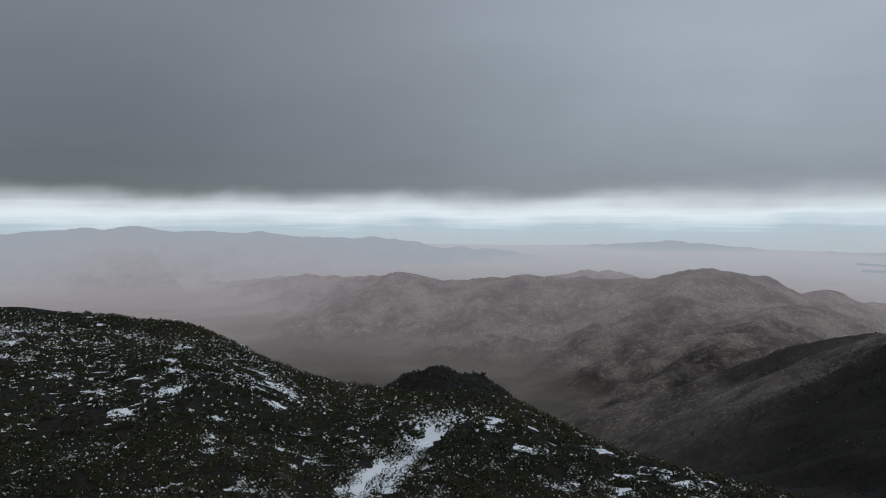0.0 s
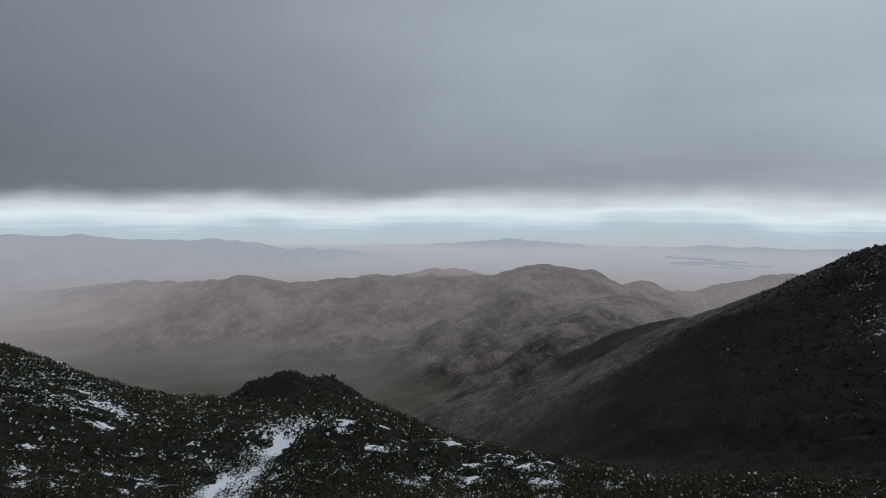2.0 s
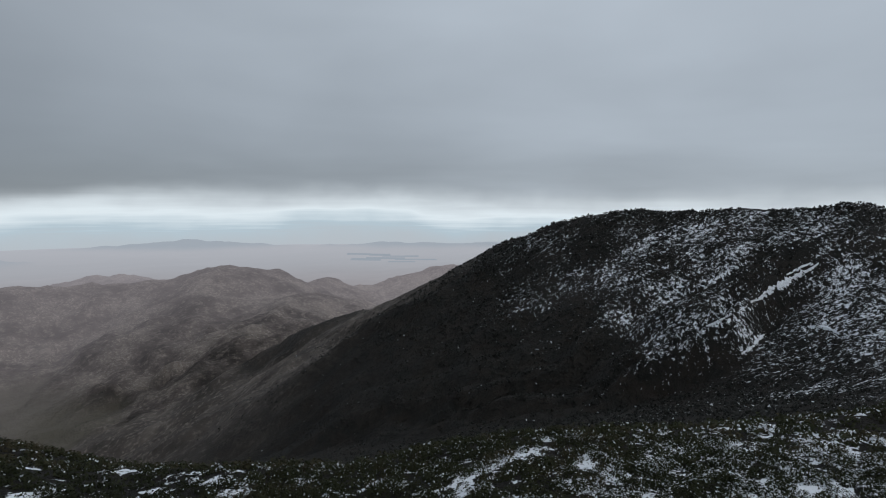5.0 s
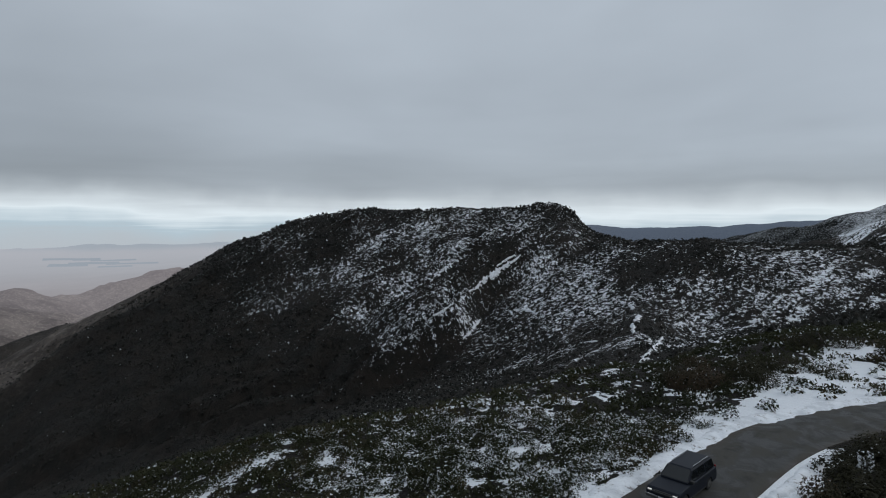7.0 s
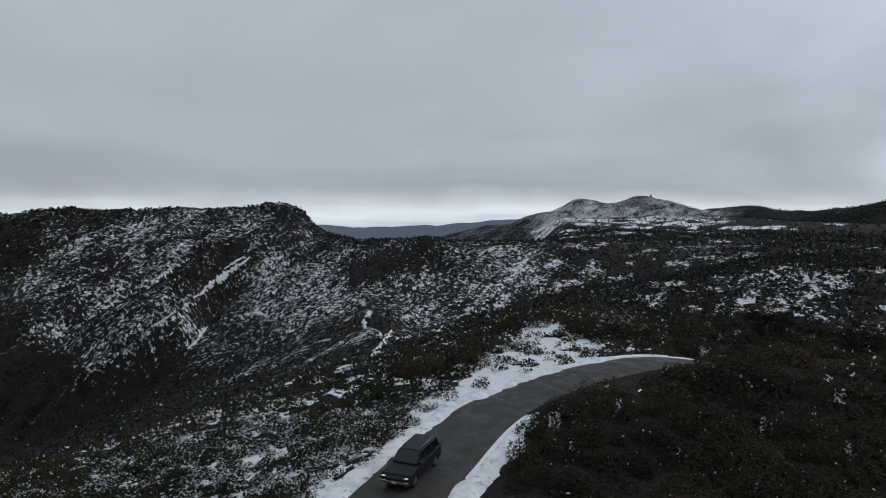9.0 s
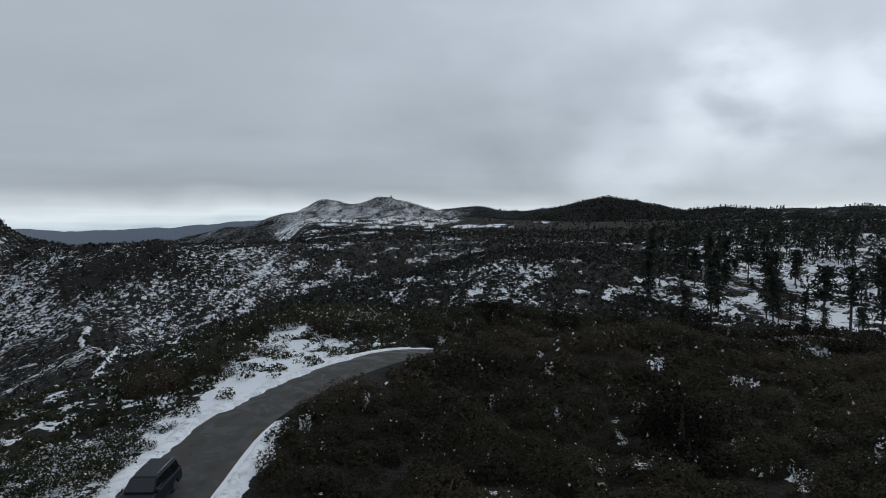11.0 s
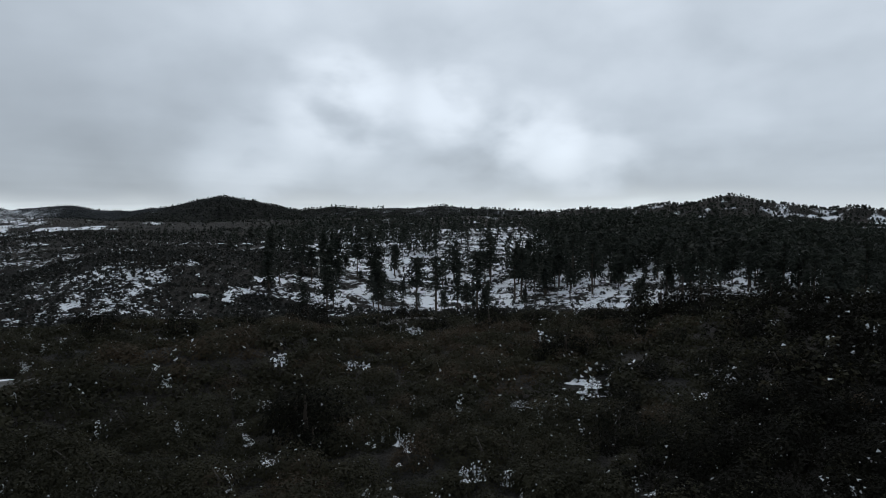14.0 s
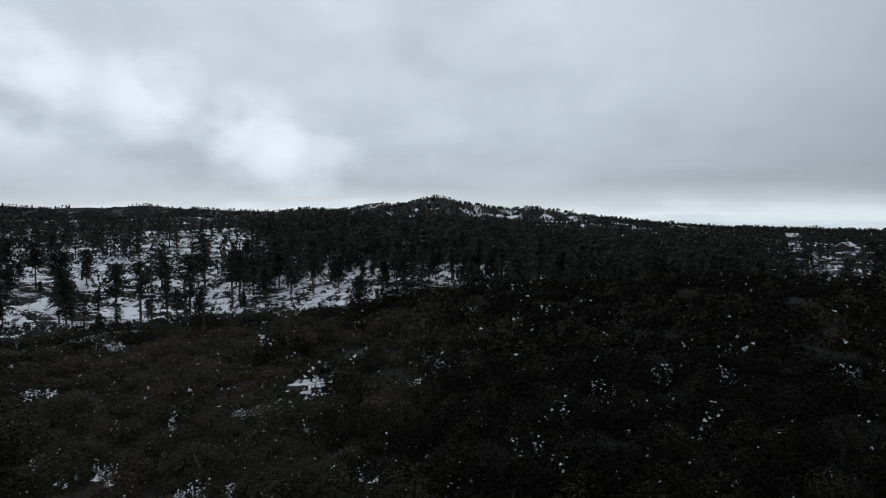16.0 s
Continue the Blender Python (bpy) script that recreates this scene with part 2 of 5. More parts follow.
def lay(x, y):
    """Height of the ground at x, y."""
    r, b = np.hypot(x, y), np.degrees(np.arctan2(x, y))
    re, ze, fall = rim_at(b)
    u = r / re
    inside = -14.0 + (ze + 14.0) * np.clip(u, 0, 1) ** 1.4
    outside = ze - fall * (np.sqrt(np.maximum(r - re, 0) ** 2 + 49) - 7)
    home = np.where(u < 1, inside, outside) + EYE
    home = home + fbm(x, y, 16, 3, 3) * 0.7 * sstep(r, 8, 60) + fbm(x, y, 60, 2, 4) * 3.0 * sstep(r, re * 1.1, re * 2)
    for cx, cy, amp, wide in ((50.0, -25.0, 1.2, 40.0), (51.5, -35.0, 2.0, 70.0), (50.0, -48.0, 2.0, 120.0)):
        home = home + amp * np.exp(-((x - cx) ** 2 + (y - cy) ** 2) / wide)
    line = 20 + 25 * sstep(-x, 0, 200) - 42 * sstep(x, 45, 100) + 6 * fbm(x, y, 150, 2, 8)
    s = np.maximum(y - line, 0)
    gap = 60 * sstep(r, 440, 680) * (1 - sstep(b % 360, 96, 103))
    bench = np.interp(r, BENCH_R, BENCH_Z) + EYE - gap - 0.58 * (np.sqrt(s * s + 400) - 20) + fbm(x, y, 130, 4, 21) * 4.0 * sstep(r, 120, 300)
    floor = np.interp(r, [0, 1200, 2000, 2600, 4700], [-290, -322, -322, -305, -262]) + EYE + fbm(x, y, 500, 3, 31) * 5 * sstep(r, 1000, 2000)
    bm_ = b % 360
    wood_rise = sstep(bm_, 128, 142) * (1 - 0.85 * sstep(bm_, 174, 190)) * (1 - sstep(bm_, 230, 250))
    bench = bench + wood_rise * np.interp(r, [0, 160, 300, 430, 600, 750, 900], [0, 0, 5, 9, 10, 5, 0])
    bench = bench - 12 * sstep(bm_, 188, 198) * sstep(r, 520, 700) * (1 - sstep(bm_, 240, 260))
    vale = sstep(bm_, 84, 91) * (1 - sstep(bm_, 111, 118))
    bench = bench + vale * np.interp(r, [95, 130, 180, 280, 310, 345, 385, 430, 520, 700], [0, -9, -24, -33, -28, -13, -1, 4, 3, 0])
    h = smax(bench, floor, 12)
    h = smax(h, ridge(x, y, KNOLL, 0.34, 40, rough=0.8), 3)
    cliff = np.clip((x - MAIN_CREST[-1][0]) * 0.19 - (y - MAIN_CREST[-1][1]) * 0.98, 0, 90)
    h = smax(h, ridge(x, y, MAIN_CREST, 0.60, 14, 26, 62, 40, 1.6, (0.55, 0.83)) - 1.1 * cliff, 4)
    h = smax(h, ridge(x, y, SADDLE, 0.5, 14, 6, 50, 46, 1.5), 6)
    h = smax(h, ridge(x, y, BROWN, 0.46, 24, 85, 120, 50, 9.0), 12)
    for i, spur in enumerate(BROWN_SPURS):
        h = smax(h, ridge(x, y, spur, 0.42, 20, 40, 80, 60 + i, 7.0), 12)
    h = smax(h, ridge(x, y, BROWN_BACK, 0.4, 26, 30, 90, 55, 7.0), 10)
    h = smax(h, ridge(x, y, HUMP, 1.0, 3.0, 1.0, 30, 70, 0.5), 0.8)
    h = smax(h, ridge(x, y, HUMP_BACK, 0.9, 4, 1.0, 30, 72, 0.5), 0.8)
    h = smax(h, ridge(x, y, LEFT_RANGE, 0.36, 50, 120, 260, 75, 12.0), 12)
    h = smax(h, ridge(x, y, FAR_RANGE, 0.3, 60, 40, 260, 80, 8.0), 8)
    h = smax(h, ridge(x, y, SNOWY, 0.42, 14, 18, 70, 85, 4.0), 4)
    h = smax(h, ridge(x, y, BLUE, 0.3, 40, 0, 200, 90, 5.0), 8)
    h = smax(h, ridge(x, y, WOODED, 0.33, 18, 8, 90, 95, 3.0), 3)
    h = smax(home, h, 1.5)
    # road bed
    d, _, along = to_line(x, y, ROAD)
    bed = (1 - sstep(d, 3.4, 7.5)) * (1 - sstep(along, 245, 265))
    return h * (1 - bed) - 4.0 * sstep(along, 193, 222) * bed


ROAD = [(-120, -40), (-60, -14), (-25, 3), (0, 7.5), (14, 6.2), (22, 4.0), (28.7, 1.4), (32.9, -0.3), (40.8, -3.9), (46.6, -8.2), (51.6, -13.7), (55.6, -19.9), (59, -25.8), (61.8, -34), (63.2, -46), (61, -62), (54, -82), (44, -110)]


def catmull(points, n):
    out_, p = [], [np.array(q, float) for q in points]
    p = [2 * p[0] - p[1]] + p + [2 * p[-1] - p[-2]]
    for a, b, c, d in zip(p, p[1:], p[2:], p[3:]):
        for k in range(n):
            t = k / n
            out_.append(0.5 * (2 * b + (c - a) * t + (2 * a - 5 * b + 4 * c - d) * t * t + (3 * b - a - 3 * c + d) * t ** 3))
    return out_ + [p[-2]]


ROAD = [tuple(q) for q in catmull(ROAD, 5)]
TRAIL = [tuple(q) for q in catmull([(-5.6, 31), (-4.8, 35.1), (-4.3, 37.1), (-3.5, 41.3), (-2.3, 46.9), (-0.7, 52.6), (0.8, 57.5)], 4)]
TURNOUT = [(44, -2.2), (50, -5.5), (57, -10), (64, -12.5), (72, -14)]
CLEARINGS = [(4.3, 55.7, 1.2), (4.3, 51.5, 0.9), (6.6, 46.5, 0.8), (14.7, 46.2, 1.4), (12.5, 41.9, 1.3), (17.7, 44.6, 1.3), (17.1, 39.4, 1.2), (31.5, 26.1, 1.4), (23.7, 32.2, 0.9), (-9.5, 40.9, 1.3), (-23.8, 53.1, 1.0), (-24.6, 46.0, 1.1), (-19.2, 63.1, 1.2), (-15.7, 57.3, 1.4)]
OPENINGS = [(36.3, -44.9, 1.8), (30.4, -43.9, 1.8), (26.1, -35.5, 1.8), (30.3, -26.3, 0.9), (26.0, -21.4, 0.7), (26.7, -25.2, 0.8), (44.4, -30.7, 1.0), (16.5, -57.3, 3.4), (16.0, -49.6, 2.8), (16.1, -53.4, 3.0), (15.5, -38.0, 1.8), (5.5, -47.7, 2.0), (46.8, -70.2, 2.6), (42.5, -80.2, 3.4), (27.2, -69.6, 2.6), (13.9, -60.4, 2.2), (19.6, -86.2, 3.0),
            (-10.9, -32.4, 0.7), (-7.1, -29.3, 0.6), (-23.1, -41.8, 1.0), (-5.1, -65.9, 1.7), (8.2, -31.6, 1.2), (42.5, -41.0, 1.1), (48.5, -15.1, 0.7)]
FAR_CLEARINGS = [(23, -247, 9), (14, -258, 9), (4, -262, 8), (-6, -275, 8), (-46, -342, 9), (-84, -436, 15), (-102, -446, 14), (-68, -663, 9), (-98, -709, 10), (-135, -743, 10), (35, -500, 13), (12, -478, 9), (-48, -590, 14), (-142, -412, 11), (-196, -427, 9), (-233, -486, 12), (208, -690, 16), (150, -536, 10), (100, -600, 14), (60, -640, 12), (124, -166, 9), (104, -168, 10), (175, -197, 8), (353, -313, 12), (146, -139, 5), (637, -335, 26), (632, -352, 24)]


def far_clear(x, y):
    """1 inside the wide snowy clearings among the woods, 0 outside."""
    c_ = 0.0
    for cx, cy, cr in FAR_CLEARINGS:
        c_ = np.maximum(c_, 1 - sstep(np.hypot(x - cx, y - cy) + 0.5 * cr * fbm(x, y, cr * 0.7, 2, 131), cr * 0.7, cr * 1.2))
    return c_


def to_line(x, y, line):
    """Distance to a line, signed side (left positive) and way along it."""
    best = np.full(np.shape(x), 1e9)
    side, along, s0 = np.zeros(np.shape(x)), np.zeros(np.shape(x)), 0.0
    for (ax, ay), (bx, by) in zip(line, line[1:]):
        dx, dy = bx - ax, by - ay
        length = math.hypot(dx, dy)
        t = np.clip(((x - ax) * dx + (y - ay) * dy) / length ** 2, 0, 1)
        d = np.hypot(x - ax - t * dx, y - ay - t * dy)
        near = d < best
        best = np.where(near, d, best)
        side = np.where(near, np.sign(dx * (y - ay) - dy * (x - ax)), side)
        along = np.where(near, s0 + t * length, along)
        s0 += length
    return best, side, along


def flecks(x, y):
    """Small broken openings with snow among the tall brush, thicker round a few places."""
    lean_ = 0.0
    for cx, cy, cr in OPENINGS:
        lean_ = np.maximum(lean_, 1 - np.hypot(x - cx, y - cy) / cr)
    return sstep(0.62 * fbm(x, y, 1.7, 3, 119, 0.7) + 0.30 * fbm(x, y, 15, 2, 121) + 1.05 * np.clip(lean_, 0, 1) ** 0.6, 0.72, 1.02)


def snow_at(x, y, z):
    """How much snow lies: 0 none, 1 closed."""
    r, b = np.hypot(x, y), np.degrees(np.arctan2(x, y)) % 360
    b = np.where(b > 280, b - 360, b)
    d, side, along = to_line(x, y, ROAD)
    inner = (side < 0) * (r < 130) * sstep(b, 70, 80)
    s = 0.34 * sstep(z, -125, -45) * (1 - sstep(r, 1100, 1500) * sstep(-b, -100, -94))
    s = s - 0.05 * sstep(b, 98, 104) * sstep(r, 100, 140) * (1 - sstep(b, 130, 138))
    home_n = (1 - sstep(b, 96, 106)) * (1 - sstep(r, 110, 150))
    s = s + 0.035 * home_n * sstep(b, 20, 45) + 0.035 * home_n * (1 - sstep(b, 24, 40))
    s = s - 0.30 * np.maximum(sstep(b, 108, 114) * (1 - sstep(r, 90, 120)), inner)
    s = s - 0.25 * (1 - sstep(b, 36, 62)) * sstep(r, 75, 200)
    s = s - 0.40 * sstep(b, -8, -3) * (1 - sstep(b, 18, 24)) * sstep(r, 66, 84)
    s = s + 0.13 * sstep(b, 134, 140) * (1 - sstep(b, 184, 194)) * sstep(r, 120, 170) * (1 - sstep(r, 420, 600))
    s = s + 0.20 * sstep(b, 98, 101) * (1 - sstep(b, 114, 118)) * sstep(r, 700, 850)
    s = s - (0.18 - 0.15 * sstep(b, 160, 170)) * sstep(b, 115, 119) * sstep(r, 420, 620)
    s = s + 0.06 * (1 - np.clip(np.hypot(b - 121, (r - 205) / 8) / 6, 0, 1)) - 0.06 * sstep(b, 124, 129) * (1 - sstep(b, 136, 140)) * sstep(r, 130, 170)
    s = s - 0.10 * sstep(b, 160, 166) * sstep(r, 560, 680)
    s = s + 0.045 * sstep(b, 54, 64) * (1 - sstep(b, 80, 86)) * sstep(z, -95, -60) * (1 - sstep(z, -38, -18)) * sstep(r, 250, 330)
    s = s + 0.02 * sstep(z, -25, 4) * sstep(b, 52, 60) * (1 - sstep(b, 80, 84)) * sstep(r, 430, 470)
    s = s - 0.03 * sstep(b, 50, 58) * (1 - sstep(b, 84, 92)) * sstep(r, 130, 220)
    s = s + 0.09 * fbm(x, y, 34, 3, 101) * sstep(s, 0.0, 0.1)
    s = s + 0.30 * fbm(x, y, 15, 3, 115, 0.6) * sstep(s, 0.05, 0.2) * sstep(r, 380, 640) * sstep(b, 92, 100) * (1 - 0.75 * sstep(r, 780, 900))
    s = s + 0.16 * fbm(x, y, 7, 2, 116, 0.6) * sstep(s, 0.05, 0.2) * sstep(r, 130, 180) * sstep(b, 96, 104)
    s = s + (0.11 + 0.05 * (1 - sstep(b, 24, 40))) * fbm(x, y, 1.6, 3, 117, 0.65) * home_n * sstep(s, 0.05, 0.2)
    s = np.maximum(s, 0.70 * flecks(x, y) * (1 - 0.9 * sstep(b, 172, 180)) * np.maximum(sstep(b, 108, 114) * (1 - sstep(r, 100, 120)), inner * sstep(b, 104, 112)))
    bank = (1 - sstep(d - 2.4 + 0.5 * fbm(x, y, 2.5, 2, 103), 0.9, 1.8)) * np.where(side > 0, 1 - sstep(along, 202, 208), 1 - sstep(along, 172, 178))
    dt, _, _ = to_line(x, y, TURNOUT)
    bank = np.maximum(bank, 1 - sstep(dt + 1.6 * fbm(x, y, 6, 3, 105), 3.4, 5.2))
    dt, _, _ = to_line(x, y, TRAIL)
    bank = np.maximum(bank, 1.0 * (1 - sstep(dt + 0.7 * fbm(x, y, 2.2, 2, 107), 1.2, 2.1)))
    for cx, cy, cr in CLEARINGS:
        bank = np.maximum(bank, 0.75 * (1 - sstep(np.hypot(x - cx, y - cy) + 0.6 * fbm(x, y, 2.0, 2, 109), cr * 0.8, cr * 1.4)))
    bank = np.maximum(bank, 0.95 * far_clear(x, y))
    bank = bank * (0.66 + 0.30 * fbm(x, y, 1.8, 3, 113, 0.6))
    return np.clip(np.maximum(s, bank), 0, 1)


# ---------------------------------------------------------------- materials
def material(name):
    m = bpy.data.materials.new(name)
    m.use_nodes = True
    n = Nodes(m.node_tree)
    b = n.add("BsdfPrincipled")
    o = n.add("OutputMaterial")
    n.put(b.outputs[0], o.inputs[0])
    return m, n, b, o


def ground_material():
    m, n, b, o = material("chaparral_ground")
    where = n.add("NewGeometry").outputs["Position"]
    snow = n.add("Attribute", attribute_name="snow").outputs["Fac"]
    dry = n.add("Attribute", attribute_name="dry").outputs["Fac"]
    a = n.noise(where, 3.2, 4, 0.7)
    c = n.noise(where, 0.06, 4, 0.6)
    e_ = n.noise(n.scaled(where, (1, 1, 0.6)), 0.30, 5, 0.7, 0.5)
    soil = n.ramp(n.math("MULTIPLY_ADD", a, 0.5, n.math("MULTIPLY", e_, 0.5)), [(0.40, (0.008, 0.0075, 0.007)), (0.5, (0.021, 0.019, 0.016)), (0.60, (0.044, 0.039, 0.032))])
    brush = n.mix(n.span(c, 0.35, 0.65), (0.012, 0.012, 0.0105, 1), (0.025, 0.019, 0.0145, 1))
    far = n.mix(0.60, soil, brush)
    sand = n.ramp(n.noise(where, 0.02, 6, 0.65), [(0.3, (0.055, 0.047, 0.040)), (0.5, (0.115, 0.096, 0.083)), (0.72, (0.22, 0.185, 0.158))])
    rocks = n.span(n.noise(where, 0.16, 4, 0.7), 0.52, 0.66)
    sand = n.mix(n.math("MULTIPLY", rocks, 0.55), sand, (0.33, 0.28, 0.24, 1))
    base = n.mix(dry, far, sand)
    # snow lies in the gaps: broken patches that follow two sizes of noise
    s1 = n.noise(where, 1.7, 4, 0.65, 0.4)
    s0 = n.noise(n.scaled(where, (1, 1, 0.6)), 0.46, 4, 0.66, 0.6)
    turn = n.add("Mapping", vector_type="TEXTURE")
    n.put(where, turn.inputs["Vector"])
    turn.inputs["Rotation"].default_value = (0, 0, radians(150.6))
    turn.inputs["Scale"].default_value = (6.0, 1.0, 2.0)
    s2 = n.noise(turn.outputs[0], 0.16, 4, 0.6, 0.3)
    s3 = n.math("ADD", n.math("ADD", n.math("MULTIPLY", s1, 0.28), n.math("MULTIPLY", s0, 0.54)), n.math("MULTIPLY", s2, 0.18))
    gate = n.math("SUBTRACT", 0.72, n.math("MULTIPLY", snow, 0.54))
    mask = n.span(n.math("SUBTRACT", s3, gate), 0.004, 0.022)
    n.put(n.mix(mask, base, (0.80, 0.83, 0.87, 1)), b.inputs["Base Color"])
    b.inputs["Roughness"].default_value = 0.9
    b.inputs["Specular IOR Level"].default_value = 0.25
    bump = n.add("Bump", i_Strength=1.0, i_Distance=1.1)
    n.put(n.math("ADD", n.math("MULTIPLY_ADD", e_, 2.0, a), n.math("MULTIPLY", mask, 0.25)), bump.inputs["Height"])
    n.put(n.math("SUBTRACT", 1.0, n.math("MULTIPLY", mask, 0.72)), bump.inputs["Strength"])
    n.put(bump.outputs[0], b.inputs["Normal"])
    return m


def distance_material():
    """Far desert and ranges; the bright haze of many miles is painted as emission."""
    m, n, b, o = material("distance_painted_haze")
    where = n.add("NewGeometry").outputs["Position"]
    dry = n.add("Attribute", attribute_name="dry").outputs["Fac"]
    haze_glow = n.add("Attribute", attribute_name="haze_glow").outputs["Fac"]
    snow = n.add("Attribute", attribute_name="snow").outputs["Fac"]
    v = n.noise(where, 0.012, 6, 0.65)
    sand = n.add("Attribute", attribute_name="sand").outputs["Fac"]
    far = n.add("Attribute", attribute_name="far").outputs["Fac"]
    # Wide random rock tones also stand in for gully shading the flat light lacks.
    rock = n.ramp(v, [(0.36, (0.048, 0.041, 0.037)), (0.5, (0.118, 0.098, 0.088)), (0.66, (0.22, 0.186, 0.162))])
    spots = n.span(n.noise(where, 0.075, 5, 0.7), 0.5, 0.68)
    fine_ = n.span(n.noise(where, 0.20, 3, 0.7), 0.50, 0.64)
    rock = n.mix(n.math("MULTIPLY", spots, 0.45), rock, (0.33, 0.28, 0.24, 1))
    rock = n.mix(n.math("MULTIPLY", fine_, n.math("MULTIPLY", n.span(v, 0.42, 0.58), 0.5)), rock, (0.40, 0.35, 0.30, 1))
    plain = n.ramp(n.noise(n.scaled(where, (0.6, 1, 1)), 0.0035, 6, 0.6), [(0.32, (0.085, 0.080, 0.058)), (0.5, (0.14, 0.124, 0.100)), (0.68, (0.24, 0.21, 0.185))])
    rock = n.mix(sand, rock, plain)
    wood = n.ramp(n.noise(where, 0.10, 5, 0.75), [(0.42, (0.004, 0.005, 0.005)), (0.6, (0.022, 0.023, 0.020))])
    patch = n.span(n.math("ADD", n.noise(where, 0.42, 6, 0.82), n.math("MULTIPLY", snow, 0.42)), 0.63, 0.84)
    wood = n.mix(patch, wood, (0.78, 0.81, 0.85, 1))
    base = n.mix(dry, wood, rock)
    n.put(base, b.inputs["Base Color"])
    b.inputs["Roughness"].default_value = 0.95
    b.inputs["Specular IOR Level"].default_value = 0.06
    bump = n.add("Bump", i_Strength=1.0, i_Distance=14.0)
    n.put(n.noise(where, 0.028, 7, 0.72), bump.inputs["Height"])
    n.put(bump.outputs[0], b.inputs["Normal"])
    # Haze is put in as emitted colour, bluish over woods, pale over desert.
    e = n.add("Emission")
    haze_col = n.mix(dry, (0.16, 0.205, 0.285, 1), n.mix(far, (0.45, 0.418, 0.45, 1), n.mix(sand, (0.355, 0.40, 0.455, 1), (0.465, 0.485, 0.535, 1))))
    n.put(haze_col, e.inputs[0])
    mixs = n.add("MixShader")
    n.put(haze_glow, mixs.inputs[0])
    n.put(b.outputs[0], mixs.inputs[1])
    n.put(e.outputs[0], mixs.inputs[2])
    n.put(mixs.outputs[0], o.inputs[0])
    return m


def asphalt_material():
    m, n, b, o = material("wet_worn_asphalt")
    where = n.add("NewGeometry").outputs["Position"]
    a, c = n.noise(where, 40, 3, 0.7), n.noise(where, 0.55, 4, 0.65, 0.8)
    base = n.mix(n.span(c, 0.48, 0.54), (0.024, 0.024, 0.024, 1), (0.050, 0.047, 0.041, 1))
    base = n.mix(n.math("MULTIPLY", a, 0.5), base, (0.07, 0.067, 0.06, 1))
    across = n.math("ABSOLUTE", n.add("Attribute", attribute_name="across").outputs["Fac"])
    track = n.math("SUBTRACT", 1.0, n.span(n.math("ABSOLUTE", n.math("SUBTRACT", across, 0.45)), 0.08, 0.26))
    stain = n.span(n.noise(n.scaled(where, (1, 1, 1)), 0.9, 5, 0.7, 0.5), 0.42, 0.62)
    base = n.mix(n.math("MULTIPLY", track, n.math("MULTIPLY", stain, 0.55)), base, (0.014, 0.014, 0.014, 1))
    base = n.mix(n.math("MULTIPLY", n.span(across, 0.72, 1.0), 0.6), base, (0.055, 0.045, 0.035, 1))
    n.put(base, b.inputs["Base Color"])
    n.put(n.span(c, 0.4, 0.6, 0.5, 0.85), b.inputs["Roughness"])
    b.inputs["Specular IOR Level"].default_value = 0.25
    bump = n.add("Bump", i_Strength=0.3, i_Distance=0.01)
    n.put(a, bump.inputs["Height"])
    n.put(bump.outputs[0], b.inputs["Normal"])
    return m


def leaf_material(name, dark, light, dead, snowy=0.04, heavy=0.0, gloss=0.2):
    """Small evergreen leaves; each clump has its own tone, a few carry snow."""
    m, n, b, o = material(name)
    geo = n.add("NewGeometry")
    one = geo.outputs["Random Per Island"]
    tint = n.add("Attribute", attribute_name="tint").outputs["Fac"]
    col = n.mix(n.span(one, 0.0, 1.0, 0.36, 0.58), (*dark, 1), (*light, 1))
    col = n.mix(n.span(tint, 0.62, 0.80), col, (*dead, 1))
    col = n.mix(0.5, col, n.mix(tint, (*dark, 1), (*light, 1)))
    frost = n.add("Attribute", attribute_name="frost").outputs["Fac"]
    laden = n.math("ADD", one, n.math("MULTIPLY_ADD", frost, heavy, snowy))
    col = n.mix(n.math("GREATER_THAN", laden, 1.0), col, (0.78, 0.81, 0.85, 1))
    n.put(col, b.inputs["Base Color"])
    b.inputs["Roughness"].default_value = 0.75
    b.inputs["Specular IOR Level"].default_value = gloss
    # light shines through the thin leaves
    through_ = n.add("BsdfTranslucent")
    n.put(col, through_.inputs["Color"])
    both = n.add("MixShader", i_Fac=0.35)
    n.put(b.outputs[0], both.inputs[1])
    n.put(through_.outputs[0], both.inputs[2])
    n.put(both.outputs[0], o.inputs[0])
    return m


def plain_material(name, col, rough=0.7, metal=0.0, scale=8.0, vary=0.35, gloss=0.5):
    m, n, b, o = material(name)
    where = n.add("TexCoord").outputs["Object"]
    v = n.noise(where, scale, 4, 0.6)
    n.put(n.mix(n.math("MULTIPLY", v, vary), (*col, 1), tuple(q * 0.4 for q in col) + (1,)), b.inputs["Base Color"])
    b.inputs["Roughness"].default_value = rough
    b.inputs["Metallic"].default_value = metal
    b.inputs["Specular IOR Level"].default_value = gloss
    return m


